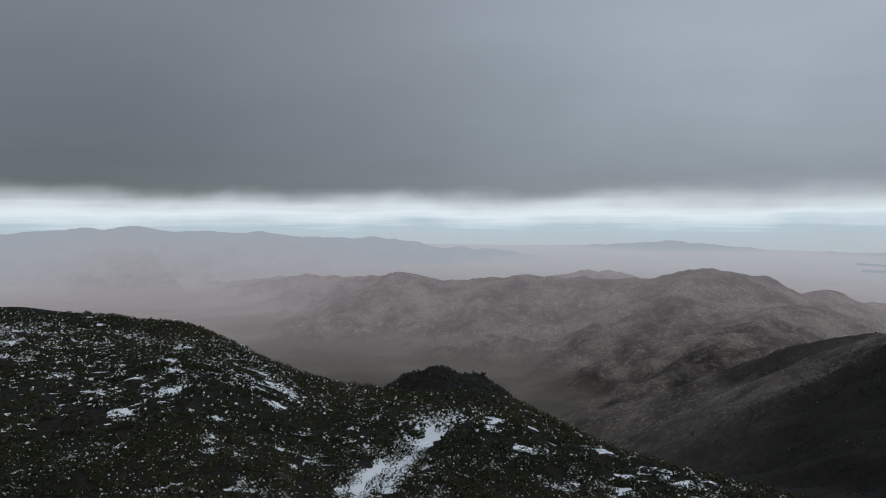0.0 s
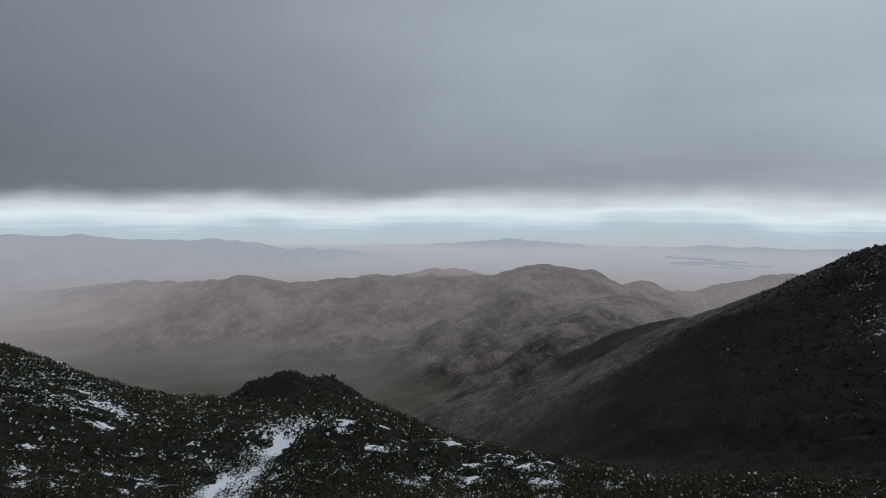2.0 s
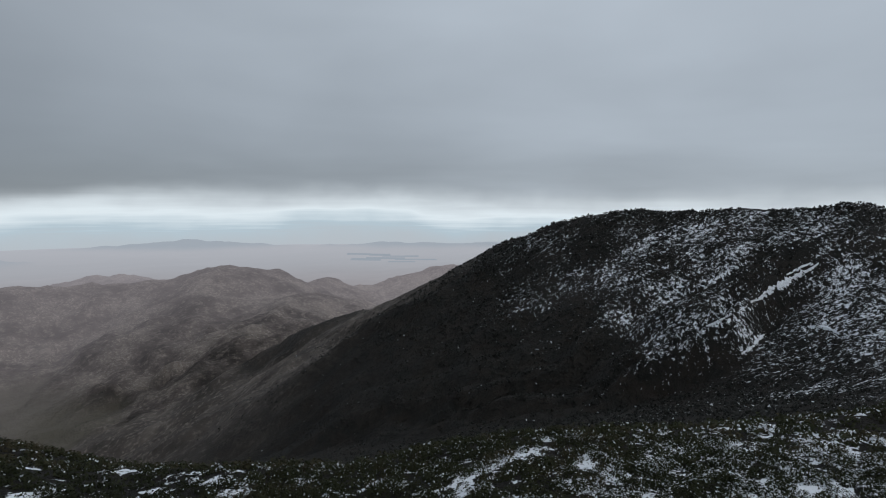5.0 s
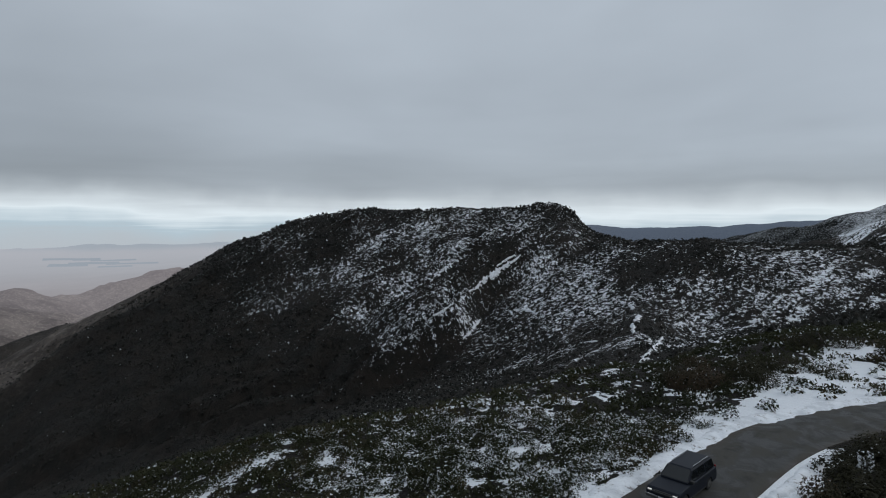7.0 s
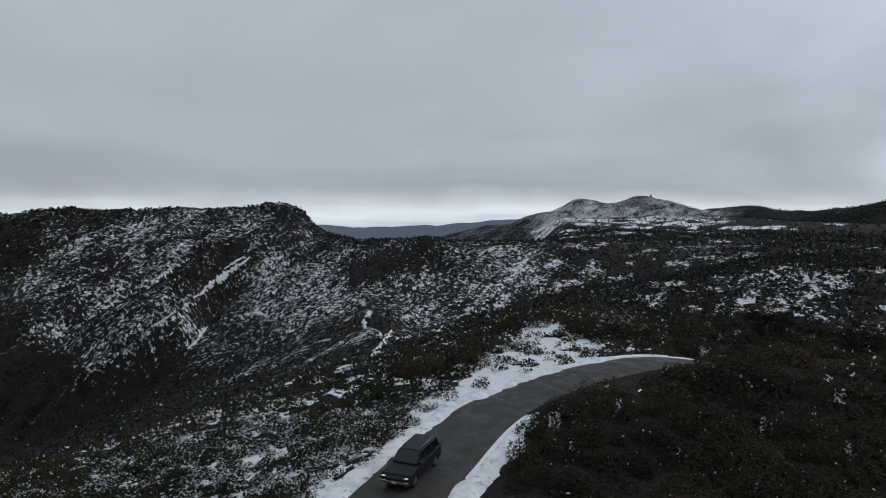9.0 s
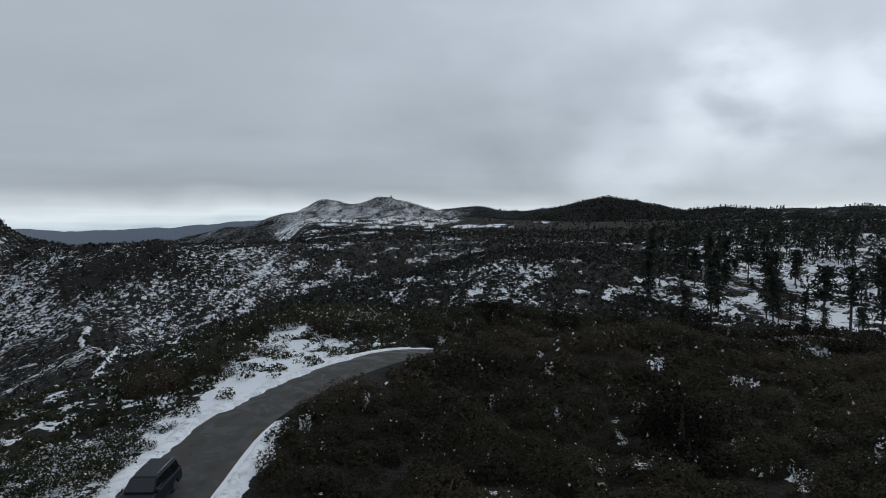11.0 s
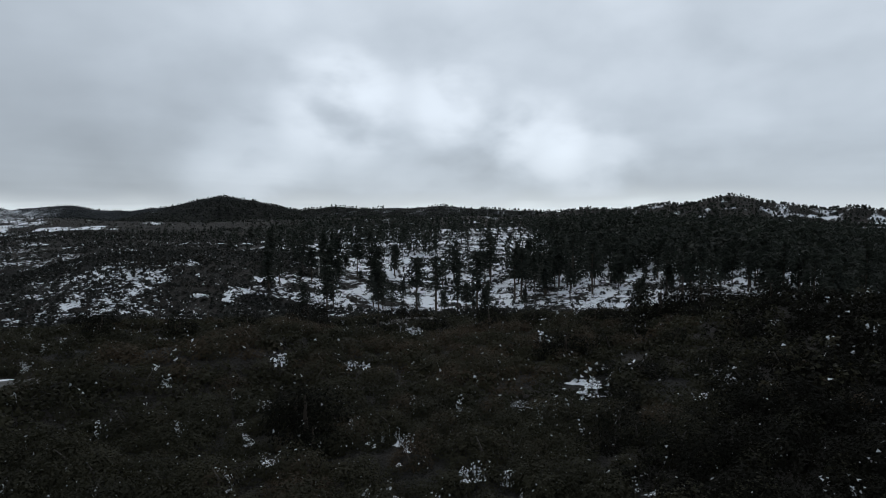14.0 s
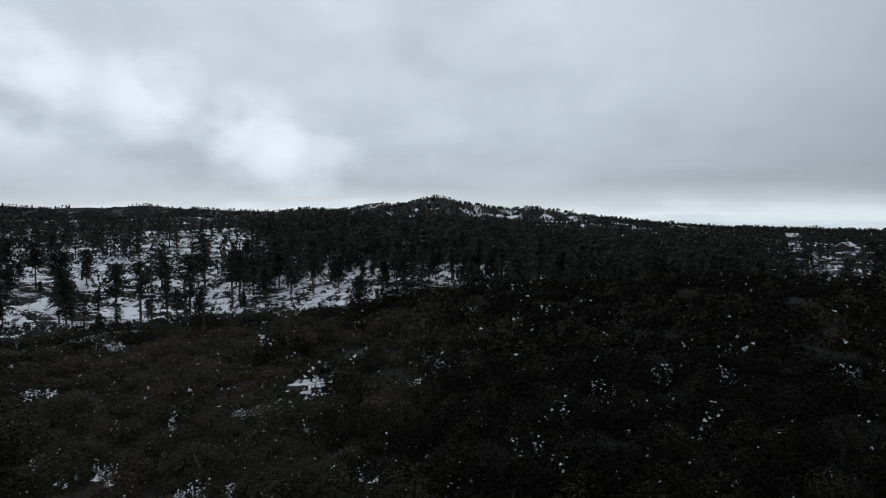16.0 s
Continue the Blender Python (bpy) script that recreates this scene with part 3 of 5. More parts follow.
GROUND, DISTANCE, ASPHALT = ground_material(), distance_material(), asphalt_material()
SHRUB_LEAF = leaf_material("chaparral_leaf", (0.015, 0.019, 0.010), (0.068, 0.070, 0.035), (0.062, 0.041, 0.028), 0.026, 0.34, 0.14)
TALL_LEAF = leaf_material("manzanita_leaf", (0.015, 0.015, 0.010), (0.066, 0.062, 0.036), (0.076, 0.044, 0.032), 0.004, 0.88, 0.14)
# Raised gloss here and on the needles pales far leaves in place of haze.
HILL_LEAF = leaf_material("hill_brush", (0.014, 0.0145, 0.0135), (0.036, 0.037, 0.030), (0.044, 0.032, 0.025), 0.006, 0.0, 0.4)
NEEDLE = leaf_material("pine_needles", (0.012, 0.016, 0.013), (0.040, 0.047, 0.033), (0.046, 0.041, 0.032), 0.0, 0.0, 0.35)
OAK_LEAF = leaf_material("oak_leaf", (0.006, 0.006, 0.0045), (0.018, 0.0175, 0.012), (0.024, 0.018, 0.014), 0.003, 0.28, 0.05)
BARK = plain_material("bark", (0.075, 0.058, 0.045), 0.9)
TWIG = plain_material("grey_twig", (0.11, 0.095, 0.085), 0.9)


# ---------------------------------------------------------------- ground sheet
def quick_mesh(name, verts, faces, mat, smooth=False, **attrs):
    """A mesh from arrays; faces is an n x 3 or n x 4 array."""
    me = bpy.data.meshes.new(name)
    verts, faces = np.asarray(verts, np.float32), np.asarray(faces, np.int32)
    me.vertices.add(len(verts))
    me.vertices.foreach_set("co", verts.ravel())
    k = faces.shape[1]
    me.loops.add(faces.size)
    me.loops.foreach_set("vertex_index", faces.ravel())
    me.polygons.add(len(faces))
    me.polygons.foreach_set("loop_start", np.arange(0, faces.size, k, dtype=np.int32))
    if smooth:
        me.polygons.foreach_set("use_smooth", np.ones(len(faces), bool))
    for key, val in attrs.items():
        me.attributes.new(key, "FLOAT", "POINT").data.foreach_set("value", np.asarray(val, np.float32))
    me.materials.append(mat)
    me.update(calc_edges=True)
    return me


def polar_sheet(bearings, radii):
    bb, rr = np.meshgrid(np.radians(bearings), radii, indexing="ij")
    x, y = rr * np.sin(bb), rr * np.cos(bb)
    z = lay(x, y)
    nb, nr = len(bearings), len(radii)
    idx = np.arange(nb * nr).reshape(nb, nr)
    f = np.stack([idx[:-1, :-1], idx[:-1, 1:], idx[1:, 1:], idx[1:, :-1]], -1).reshape(-1, 4)
    return np.stack([x, y, z], -1).reshape(-1, 3), f


def dry_at(x, y, z):
    """Bare brown desert slopes, north of brush and of cloud shadow put into colour."""
    u = x + 0.25 * (y - 500) + 70 * fbm(x, y, 150, 4, 141)
    return np.maximum(sstep(np.hypot(x, y) + 60 * fbm(x, y, 150, 4, 141), 850, 1100), (1 - sstep(u, 330, 600)) * sstep(y + 40 * fbm(x, y, 90, 3, 145), 370, 580))


def zones(v):
    x, y, z = v.T.astype(float)
    r, b = np.hypot(x, y), np.degrees(np.arctan2(x, y))
    snow = snow_at(x, y, z)
    north = 1 - sstep(np.where(b < -100, b + 360, b), 60, 84)
    dry = north * dry_at(x, y, z)
    floor = np.interp(r, [0, 1200, 2000, 2600, 4700], [-290, -322, -322, -305, -262]) + EYE
    sand = (1 - sstep(z - floor, 8, 40)) * north
    return snow, dry, r, sand


bearings = np.r_[np.arange(-44, 228, 0.38), np.arange(228, 316, 4.0), 316.0]
radii_near = np.r_[0.01, 4, 8, 12 * 1.0168 ** np.arange(0, 282)]
radii_near = radii_near[radii_near < 900]
SPLIT = radii_near[-1]
radii_far = np.r_[SPLIT, SPLIT * 1.012 ** np.arange(1, 142)]
radii_far = radii_far[radii_far < 4900]
v, f = polar_sheet(bearings, radii_near)
snow, dry, r, sand = zones(v)
tagged(new("ground", quick_mesh("ground", v, f, GROUND, True, snow=snow, dry=dry)), "brushy mountain ground with broken patches of fresh snow", "ground", kind="structure")
v, f = polar_sheet(bearings, radii_far)
snow, dry, r, sand = zones(v)
# Share of painted haze, growing with distance.
haze_glow = 1 - np.exp(-np.maximum(r - 1080, 0) / np.where(dry > 0.5, 1750 - 200 * sand * sstep(r, 1800, 2600) - 800 * (1 - sand) * sstep(r, 2300, 3000), 5000 - 3000 * sstep(r, 1700, 2200)))
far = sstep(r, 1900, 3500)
tagged(new("backdrop", quick_mesh("backdrop", v, f, DISTANCE, True, snow=snow, dry=dry, haze_glow=haze_glow, sand=sand, far=far)), "far brown desert ridges and plains with pale haze painted in as glow", "mountains", kind="structure")

# ---------------------------------------------------------------- road
def road_strip():
    heights = np.maximum(lay(np.array([q[0] for q in ROAD]), np.array([q[1] for q in ROAD])), -60)
    line = [Vector((x, y, z)) for (x, y), z in zip(ROAD, heights)]
    bm = bmesh.new()
    rows = []
    for i, p in enumerate(line):
        way_ = (line[min(i + 1, len(line) - 1)] - line[max(i - 1, 0)]).normalized()
        left = Vector((-way_.y, way_.x, 0))
        ragged = 0.12 * noise.noise(Vector((i * 0.7, 3.0, 0)))
        rows.append([bm.verts.new(p + left * o + Vector((0, 0, h))) for o, h in ((-2.25 + ragged, -0.3), (-2.1 + ragged, 0.05), (-1.1, 0.09), (0, 0.11), (1.2, 0.09), (2.45 - ragged, 0.05), (2.6 - ragged, -0.3))])
    for a, b in zip(rows, rows[1:]):
        for k in range(6):
            bm.faces.new((a[k], b[k], b[k + 1], a[k + 1]))
    bmesh.ops.recalc_face_normals(bm, faces=bm.faces)
    me = bpy.data.meshes.new("road")
    bm.to_mesh(me)
    bm.free()
    me.materials.append(ASPHALT)
    me.attributes.new("across", "FLOAT", "POINT").data.foreach_set("value", np.tile((-1.05, -1.0, -0.5, 0, 0.5, 1.0, 1.05), len(line)).astype(np.float32))
    return me


tagged(new("road", road_strip()), "narrow worn asphalt mountain road, wet and unmarked", "road", kind="structure")

# ---------------------------------------------------------------- vegetation
rng = np.random.default_rng(7)


def leaf_cloud(n, rad, high, size, lumps=5, jitter=0.8, lean=0.25):
    """n small pointed leaf clumps over a lumpy dome; vertices (n*4, 3)."""
    d = rng.normal(size=(n, 3))
    d[:, 2] = np.abs(d[:, 2]) * 0.9 - 0.15
    d /= np.linalg.norm(d, axis=1)[:, None]
    knobs = rng.normal(size=(lumps, 3))
    knobs[:, 2] = np.abs(knobs[:, 2])
    knobs /= np.linalg.norm(knobs, axis=1)[:, None]
    bulge = 0.72 + 0.34 * np.max(np.clip(d @ knobs.T, 0, 1) ** 4, axis=1)
    p = d * (bulge * rng.uniform(0.72, 1.05, n))[:, None] * [rad, rad, high]
    p[:, 2] += 0.12 * high
    return petals(p, d + np.array((0, 0, lean)), size, n, 0.6, jitter)


def petals(p, d, size, n, squeeze=0.6, jitter=0.8):
    nrm = d + rng.normal(size=(n, 3)) * jitter
    nrm /= np.linalg.norm(nrm, axis=1)[:, None]
    t = np.cross(nrm, rng.normal(size=(n, 3)))
    t /= np.linalg.norm(t, axis=1)[:, None]
    b = np.cross(nrm, t)
    s = (size * rng.uniform(0.6, 1.4, n))[:, None]
    return np.stack([p - t * s, p + b * s * squeeze, p + t * s, p - b * s * squeeze], 1).reshape(-1, 3)


def tris(nv):
    return np.arange(nv).reshape(-1, 3)


def tri_cloud(*a):
    """The same dome from single pointed leaves."""
    q = leaf_cloud(*a).reshape(-1, 4, 3)
    c = q.mean(1, keepdims=True)
    return np.concatenate([c + (q[:, :1] - c) * 0.62, c + (q[:, 2:3] - c) * 0.62, c + (q[:, 1:2] - c) * 1.5], 1).reshape(-1, 3)


def scatter_join(protos, places, sizes, tints, frost=None):
    """Joins turned and scaled copies of prototype clouds into one array."""
    vs, ts, fs = [], [], []
    pick = rng.integers(0, len(protos), len(places))
    for k, proto in enumerate(protos):
        m = pick == k
        if not m.any():
            continue
        a = rng.uniform(0, 2 * np.pi, m.sum())
        c, s = np.cos(a)[:, None], np.sin(a)[:, None]
        sz, pl = sizes[m][:, None], places[m]
        x = proto[None, :, 0] * c - proto[None, :, 1] * s
        y = proto[None, :, 0] * s + proto[None, :, 1] * c
        v_ = np.stack([x * sz + pl[:, :1], y * sz + pl[:, 1:2], proto[None, :, 2] * sz + pl[:, 2:]], -1)
        vs.append(v_.reshape(-1, 3))
        ts.append(np.repeat(tints[m], len(proto)))
        if frost is not None:
            fs.append(np.repeat(frost[m], len(proto)))
    if frost is not None:
        return np.concatenate(vs), np.concatenate(ts), np.concatenate(fs)
    return np.concatenate(vs), np.concatenate(ts)


def load_of(p):
    """Snow lying on low brush at the places p."""
    return sstep(snow_at(p[:, 0], p[:, 1], p[:, 2]), 0.32, 0.62)


def leaf_load(v_):
    """Snow lying on tall brush, leaf by leaf."""
    c_ = v_.reshape(-1, 3, 3).mean(1)
    return np.repeat(sstep(flecks(c_[:, 0], c_[:, 1]), 0.25, 0.95), 3)


def sow(n, b0, b1, r0, r1, want):
    """Random ground points between bearings and distances, kept by the chance want(x, y, z, r, b, snow)."""
    b = rng.uniform(b0, b1, n)
    r = np.sqrt(rng.uniform(r0 ** 2, r1 ** 2, n))
    x, y = r * np.sin(np.radians(b)), r * np.cos(np.radians(b))
    z = lay(x, y)
    keep = rng.random(n) < want(x, y, z, r, b, snow_at(x, y, z))
    return np.stack([x, y, z], -1)[keep], r[keep], b[keep]


def off_road(x, y):
    d, _, _ = to_line(x, y, ROAD)
    return d > 3.6


def patchy(x, y, seed, size):
    return fbm(x, y, size, 3, seed)


def clear_of(x, y):
    """Away from the small snowy clearings."""
    ok = np.ones(np.shape(x))
    for cx, cy, cr in CLEARINGS:
        ok = ok * (np.hypot(x - cx, y - cy) > cr * 0.9)
    return ok * (1 - 0.72 * sstep(flecks(x, y), 0.45, 1.0) * (np.hypot(x, y) < 100) * (np.degrees(np.arctan2(x, y)) % 360 < 176))


def chance_near(x, y, z, r, b, snow):
    return clear_of(x, y) * off_road(x, y) * (1 - sstep(snow, 0.54, 0.76) * 0.90) * np.clip(1.25 + 0.5 * patchy(x, y, 201, 9), 0, 1) * tall_side(x, y, b)


def tall_side(x, y, b):
    """Tall brush stands only inside the road's bend and over the plateau behind it."""
    d, side, along = to_line(x, y, ROAD)
    inner = ((side < 0) & (b > 60)) | (b > 112)
    return np.where(TALL[0], inner * (1 - 0.85 * dark_side(x, y, b)), ~inner)


def dark_side(x, y, b):
    """Where evergreen scrub oak takes over from manzanita."""
    return sstep(b + 7 * fbm(x, y, 14, 2, 205), 168, 179)


TALL = [False]


AREA = lambda b0, b1, r0, r1: math.pi * (b1 - b0) / 360 * (r1 ** 2 - r0 ** 2)
SHRUB_LABELS = {"low": "low olive-green chaparral shrub dusted with snow", "tall": "dense dark green manzanita shrub with a few snow flecks"}

fine = [tri_cloud(108, 0.85, rng.uniform(0.75, 1.0), 0.160, 5, 0.45) for _ in range(7)]
tallfine = [tri_cloud(410, 0.85, rng.uniform(0.75, 1.0), 0.084, 6, 0.35) for _ in range(7)]
mid = [tri_cloud(28, 0.85, rng.uniform(0.75, 1.0), 0.30, 5, 0.5) for _ in range(8)]
tallmid = [tri_cloud(68, 0.85, rng.uniform(0.75, 1.0), 0.200, 6, 0.35) for _ in range(8)]
coarse = [tri_cloud(7, 0.85, 0.85, 0.68, 5, 0.5) for _ in range(12)]
mound = [tri_cloud(1250, 0.9, rng.uniform(0.75, 0.95), 0.053, 9, 0.32) for _ in range(4)]

near_p, near_s, near_t, near_kind = [], [], [], []
for b0, b1, dens, lo, hi, kind in ((-44, 112, 2.3, 0.34, 0.80, "low"), (76, 226, 0.62, 0.8, 1.6, "tall")):
    TALL[0] = kind == "tall"
    p, r, b = sow(int(AREA(b0, b1, 21, 47) * dens), b0, b1, 21, 47, chance_near)
    near_p.append(p)
    near_s.append(rng.uniform(lo, hi, len(p)))
    near_t.append(np.clip(0.42 + 0.42 * patchy(p[:, 0], p[:, 1], 211, 12) + rng.normal(0, 0.16, len(p)), 0, 1))
    near_kind += [kind] * len(p)
near_p, near_s, near_t, near_kind = np.concatenate(near_p), np.concatenate(near_s), np.concatenate(near_t), np.array(near_kind)
near_p[:, 2] -= 0.08 * near_s
order = np.argsort(np.hypot(near_p[:, 0], near_p[:, 1]))
single, rest = order[:290], order[290:]


def tube(path, radii, sides=6):
    vs, fs = [], []
    for (x, y, z), w in zip(path, radii):
        for q in range(sides):
            a = 2 * math.pi * q / sides
            vs.append((x + w * math.cos(a), y + w * math.sin(a), z))
    for j in range(len(path) - 1):
        for q in range(sides):
            fs.append((j * sides + q, j * sides + (q + 1) % sides, (j + 1) * sides + (q + 1) % sides, (j + 1) * sides + q))
    return np.array(vs), np.array(fs)


def stems_mesh():
    """A short crooked woody stem."""
    a, lean = rng.uniform(0, 6.28), rng.uniform(0.1, 0.25)
    v_, f_ = tube([(0, 0, -0.1), (lean * math.cos(a), lean * math.sin(a), 0.3), (0.2 * lean, lean, 0.62)], [0.06, 0.045, 0.012], 5)
    return quick_mesh("stem", v_, f_, TWIG, True)


STEMS = [stems_mesh() for _ in range(3)]
FOLIAGE = [quick_mesh("foliage", q, tris(len(q)), SHRUB_LEAF, tint=np.full(len(q), t)) for q, t in zip(fine, (0.2, 0.35, 0.45, 0.5, 0.6, 0.72, 0.85))]
TALL_FOLIAGE = [quick_mesh("foliage", q, tris(len(q)), TALL_LEAF, tint=np.full(len(q), t)) for q, t in zip(tallfine, (0.2, 0.35, 0.45, 0.5, 0.6, 0.72, 0.85))]
for i in single:
    x, y, z = near_p[i]
    kind = near_kind[i]
    ob = tagged(new("shrub"), SHRUB_LABELS[kind], "shrub", "shrubs on the near slope")
    ob.matrix_basis = Matrix.Translation((x, y, z)) @ Matrix.Rotation(rng.uniform(0, 6.28), 4, "Z") @ Matrix.Diagonal((near_s[i], near_s[i], near_s[i] * rng.uniform(0.8, 1.15), 1))
    leaf = new("foliage", (TALL_FOLIAGE if kind == "tall" else FOLIAGE)[int(np.argmin(np.abs(np.array((0.2, 0.35, 0.45, 0.5, 0.6, 0.72, 0.85)) - near_t[i])))])
    leaf.parent = ob
    new("stem", STEMS[i % 3]).parent = ob

low, tall = rest[near_kind[rest] == "low"], rest[near_kind[rest] == "tall"]
v, t, w = scatter_join(fine, near_p[low], near_s[low], near_t[low], load_of(near_p[low]))
tagged(new("chaparral", quick_mesh("chaparral", v, tris(len(v)), SHRUB_LEAF, tint=t, frost=w)), "close-grown olive and brown chaparral flecked with snow", "shrubs", kind="stuff")
v, t = scatter_join(tallfine, near_p[tall], near_s[tall], near_t[tall])
tagged(new("tall_brush", quick_mesh("tall_brush", v, tris(len(v)), TALL_LEAF, tint=t, frost=leaf_load(v))), "tall dark brush growing thick beside the road", "shrubs", kind="stuff")

# broad old manzanita mounds that stand out of the tall brush
TALL[0] = True
p, r, b = sow(760, 112, 226, 24, 88, chance_near)
q_ = rng.uniform((47, -60), (60, -28), (90, 2))
dq, sq, _ = to_line(q_[:, 0], q_[:, 1], ROAD)
q_ = q_[(sq < 0) & (dq > 2.9) & (dq < 6)][:46]
EDGE = np.array([(58.3, 3.4), (61.9, 1.7), (58.7, -3.1), (61.1, -5.2), (62.9, -6.9), (72.8, -9.9), (73.2, -11.9), (71.5, -18.1), (73.6, -20.7), (72.8, -23.1), (73.4, -25.0), (56.9, 0.3), (57.4, -1.6)])
EDGE = np.concatenate([EDGE + rng.normal(0, 1.3, EDGE.shape) for _ in range(2)])
q_ = np.concatenate([q_, EDGE])
p = np.concatenate([np.column_stack([q_, lay(q_[:, 0], q_[:, 1])]), p])
t = np.clip(0.5 + 0.3 * patchy(p[:, 0], p[:, 1], 215, 18) + rng.normal(0, 0.2, len(p)), 0, 1)
# The same mounds in the darker oak leaf, used past about bearing 163.
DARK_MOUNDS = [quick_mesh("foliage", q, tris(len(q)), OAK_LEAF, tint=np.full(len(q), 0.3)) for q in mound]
MOUNDS = [quick_mesh("foliage", q, tris(len(q)), TALL_LEAF, tint=np.full(len(q), w)) for q in mound for w in (0.15, 0.4, 0.66, 0.82)]
b_of = np.degrees(np.arctan2(p[:, 0], p[:, 1])) % 360
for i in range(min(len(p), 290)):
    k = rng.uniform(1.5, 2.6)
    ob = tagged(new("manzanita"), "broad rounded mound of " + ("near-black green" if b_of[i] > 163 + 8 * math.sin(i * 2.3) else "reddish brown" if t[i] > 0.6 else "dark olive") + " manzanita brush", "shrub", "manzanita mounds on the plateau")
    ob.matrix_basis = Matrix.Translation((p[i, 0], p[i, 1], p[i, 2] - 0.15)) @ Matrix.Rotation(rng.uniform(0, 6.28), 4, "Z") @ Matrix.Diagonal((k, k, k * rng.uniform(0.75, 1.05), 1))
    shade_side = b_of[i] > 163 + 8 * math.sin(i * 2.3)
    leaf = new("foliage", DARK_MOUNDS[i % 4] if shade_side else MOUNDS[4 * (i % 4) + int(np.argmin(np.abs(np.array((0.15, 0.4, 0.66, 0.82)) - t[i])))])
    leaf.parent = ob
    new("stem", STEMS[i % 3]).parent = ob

# scrub oak, near black, grown into one another
def chance_oak(x, y, z, r, b, snow):
    return off_road(x, y) * dark_side(x, y, b) * clear_of(x, y)


for near_, far_, n_, cloud, lo, hi in ((20, 46, 620, tallfine, 1.1, 2.0), (46, 92, 2400, tallmid, 0.9, 1.6)):
    p, r, b = sow(n_, 158, 226, near_, far_, chance_oak)
    s = rng.uniform(lo, hi, len(p))
    p[:, 2] -= 0.1 * s
    v, t = scatter_join(cloud, p, s, np.clip(0.35 + 0.3 * patchy(p[:, 0], p[:, 1], 217, 10), 0, 1))
    tagged(new("scrub_oak", quick_mesh("scrub_oak", v, tris(len(v)), OAK_LEAF, tint=t, frost=leaf_load(v))), "near-black evergreen scrub oak grown close together", "shrubs", kind="stuff")

# farther over the home hill
for kind, b0, b1, dens, lo, hi, mat in (("low", -44, 116, 1.15, 0.42, 0.9, SHRUB_LEAF), ("tall", 96, 226, 0.52, 0.85, 1.6, TALL_LEAF)):
    TALL[0] = kind == "tall"
    p, r, b = sow(int(AREA(b0, b1, 47, 125) * dens), b0, b1, 47, 125, chance_near)
    k = r < rim_at(b)[0] * 1.25
    p = p[k]
    s = rng.uniform(lo, hi, len(p))
    t = np.clip(0.42 + 0.42 * patchy(p[:, 0], p[:, 1], 211, 12) + rng.normal(0, 0.16, len(p)), 0, 1)
    p[:, 2] -= 0.08 * s
    v, t, w = scatter_join(mid if kind == "low" else tallmid, p, s, t, load_of(p) if kind == "low" else np.zeros(len(p)))
    w = w if kind == "low" else leaf_load(v)
    tagged(new("hill_brush", quick_mesh("hill_brush", v, tris(len(v)), mat, tint=t, frost=w)), "low snow-flecked brush over the rounded hilltop" if kind == "low" else "dark tall brush over the plateau's edge", "shrubs", kind="stuff")


# brush over the facing hillsides
def chance_hill(x, y, z, r, b, snow):
    re = rim_at(b)[0]
    c = (r > re * 1.2) * np.clip(0.85 + 0.6 * patchy(x, y, 221, 30), 0.1 + 0.35 * sstep(b, 94, 104), 1) * (0.25 + 0.75 * sstep(z, -170, -100)) * sstep(b, -40, -30)
    c = c * (1 - 0.9 * dry_at(x, y, z) * (b < 60)) * (1 - 0.85 * far_clear(x, y))
    return c * off_road(x, y) * (1 - 0.5 * sstep(snow, 0.6, 0.9)) * (1 - sstep(r, 580, 760) * sstep(b, 36, 40))


def chance_slope(x, y, z, r, b, snow):
    part_ = (0.38 + 0.34 * np.maximum(sstep(b, 22, 52), sstep(b, 14, 26) * (1 - sstep(r, 200, 300)))) + 0.28 * sstep(b, 94, 104) * (1 - sstep(r, 290, 350))
    part_ = part_ * (1 - 0.55 * sstep(b, 96, 112) * sstep(r, 290, 350)) * (1 - 0.52 * sstep(b, 126, 141) * sstep(r, 125, 165))
    return part_ * chance_hill(x, y, z, r, b, snow)


p0, r0, b0 = sow(14000, -9, 24, 70, 190, chance_hill)
p1, r1, b1 = sow(3500, -20, 45, 700, 900, chance_hill)
p2, r2, b2 = sow(225000, -20, 226, 66, 700, chance_slope)
p3, r3, _ = sow(30000, 97, 143, 95, 340, lambda x, y, z, r, b, snow: chance_hill(x, y, z, r, b, snow) * sstep(b, 97, 103) * (1 - sstep(b, 132, 143)) * (1 - sstep(r, 280, 340)))
p, r = np.concatenate([p0, p1, p2, p3]), np.concatenate([r0, r1, r2, r3])
s = rng.uniform(0.6, 1.35, len(p)) * (1 + 0.55 * sstep(r, 250, 560))
s[:len(p0)] *= 0.5
s[len(s) - len(p3):] *= 0.75
bs_ = np.degrees(np.arctan2(p[:, 0], p[:, 1]))
s *= 0.62 + 0.38 * sstep(np.where(bs_ < -100, bs_ + 360, bs_), 30, 50)
t = np.clip(0.45 + 0.25 * patchy(p[:, 0], p[:, 1], 231, 40) + rng.normal(0, 0.15, len(p)), 0, 1)
p[:, 2] -= 0.1 * s
v, t = scatter_join(coarse, p, s, t)
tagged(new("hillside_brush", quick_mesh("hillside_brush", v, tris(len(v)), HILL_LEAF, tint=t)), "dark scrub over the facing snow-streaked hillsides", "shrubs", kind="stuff")


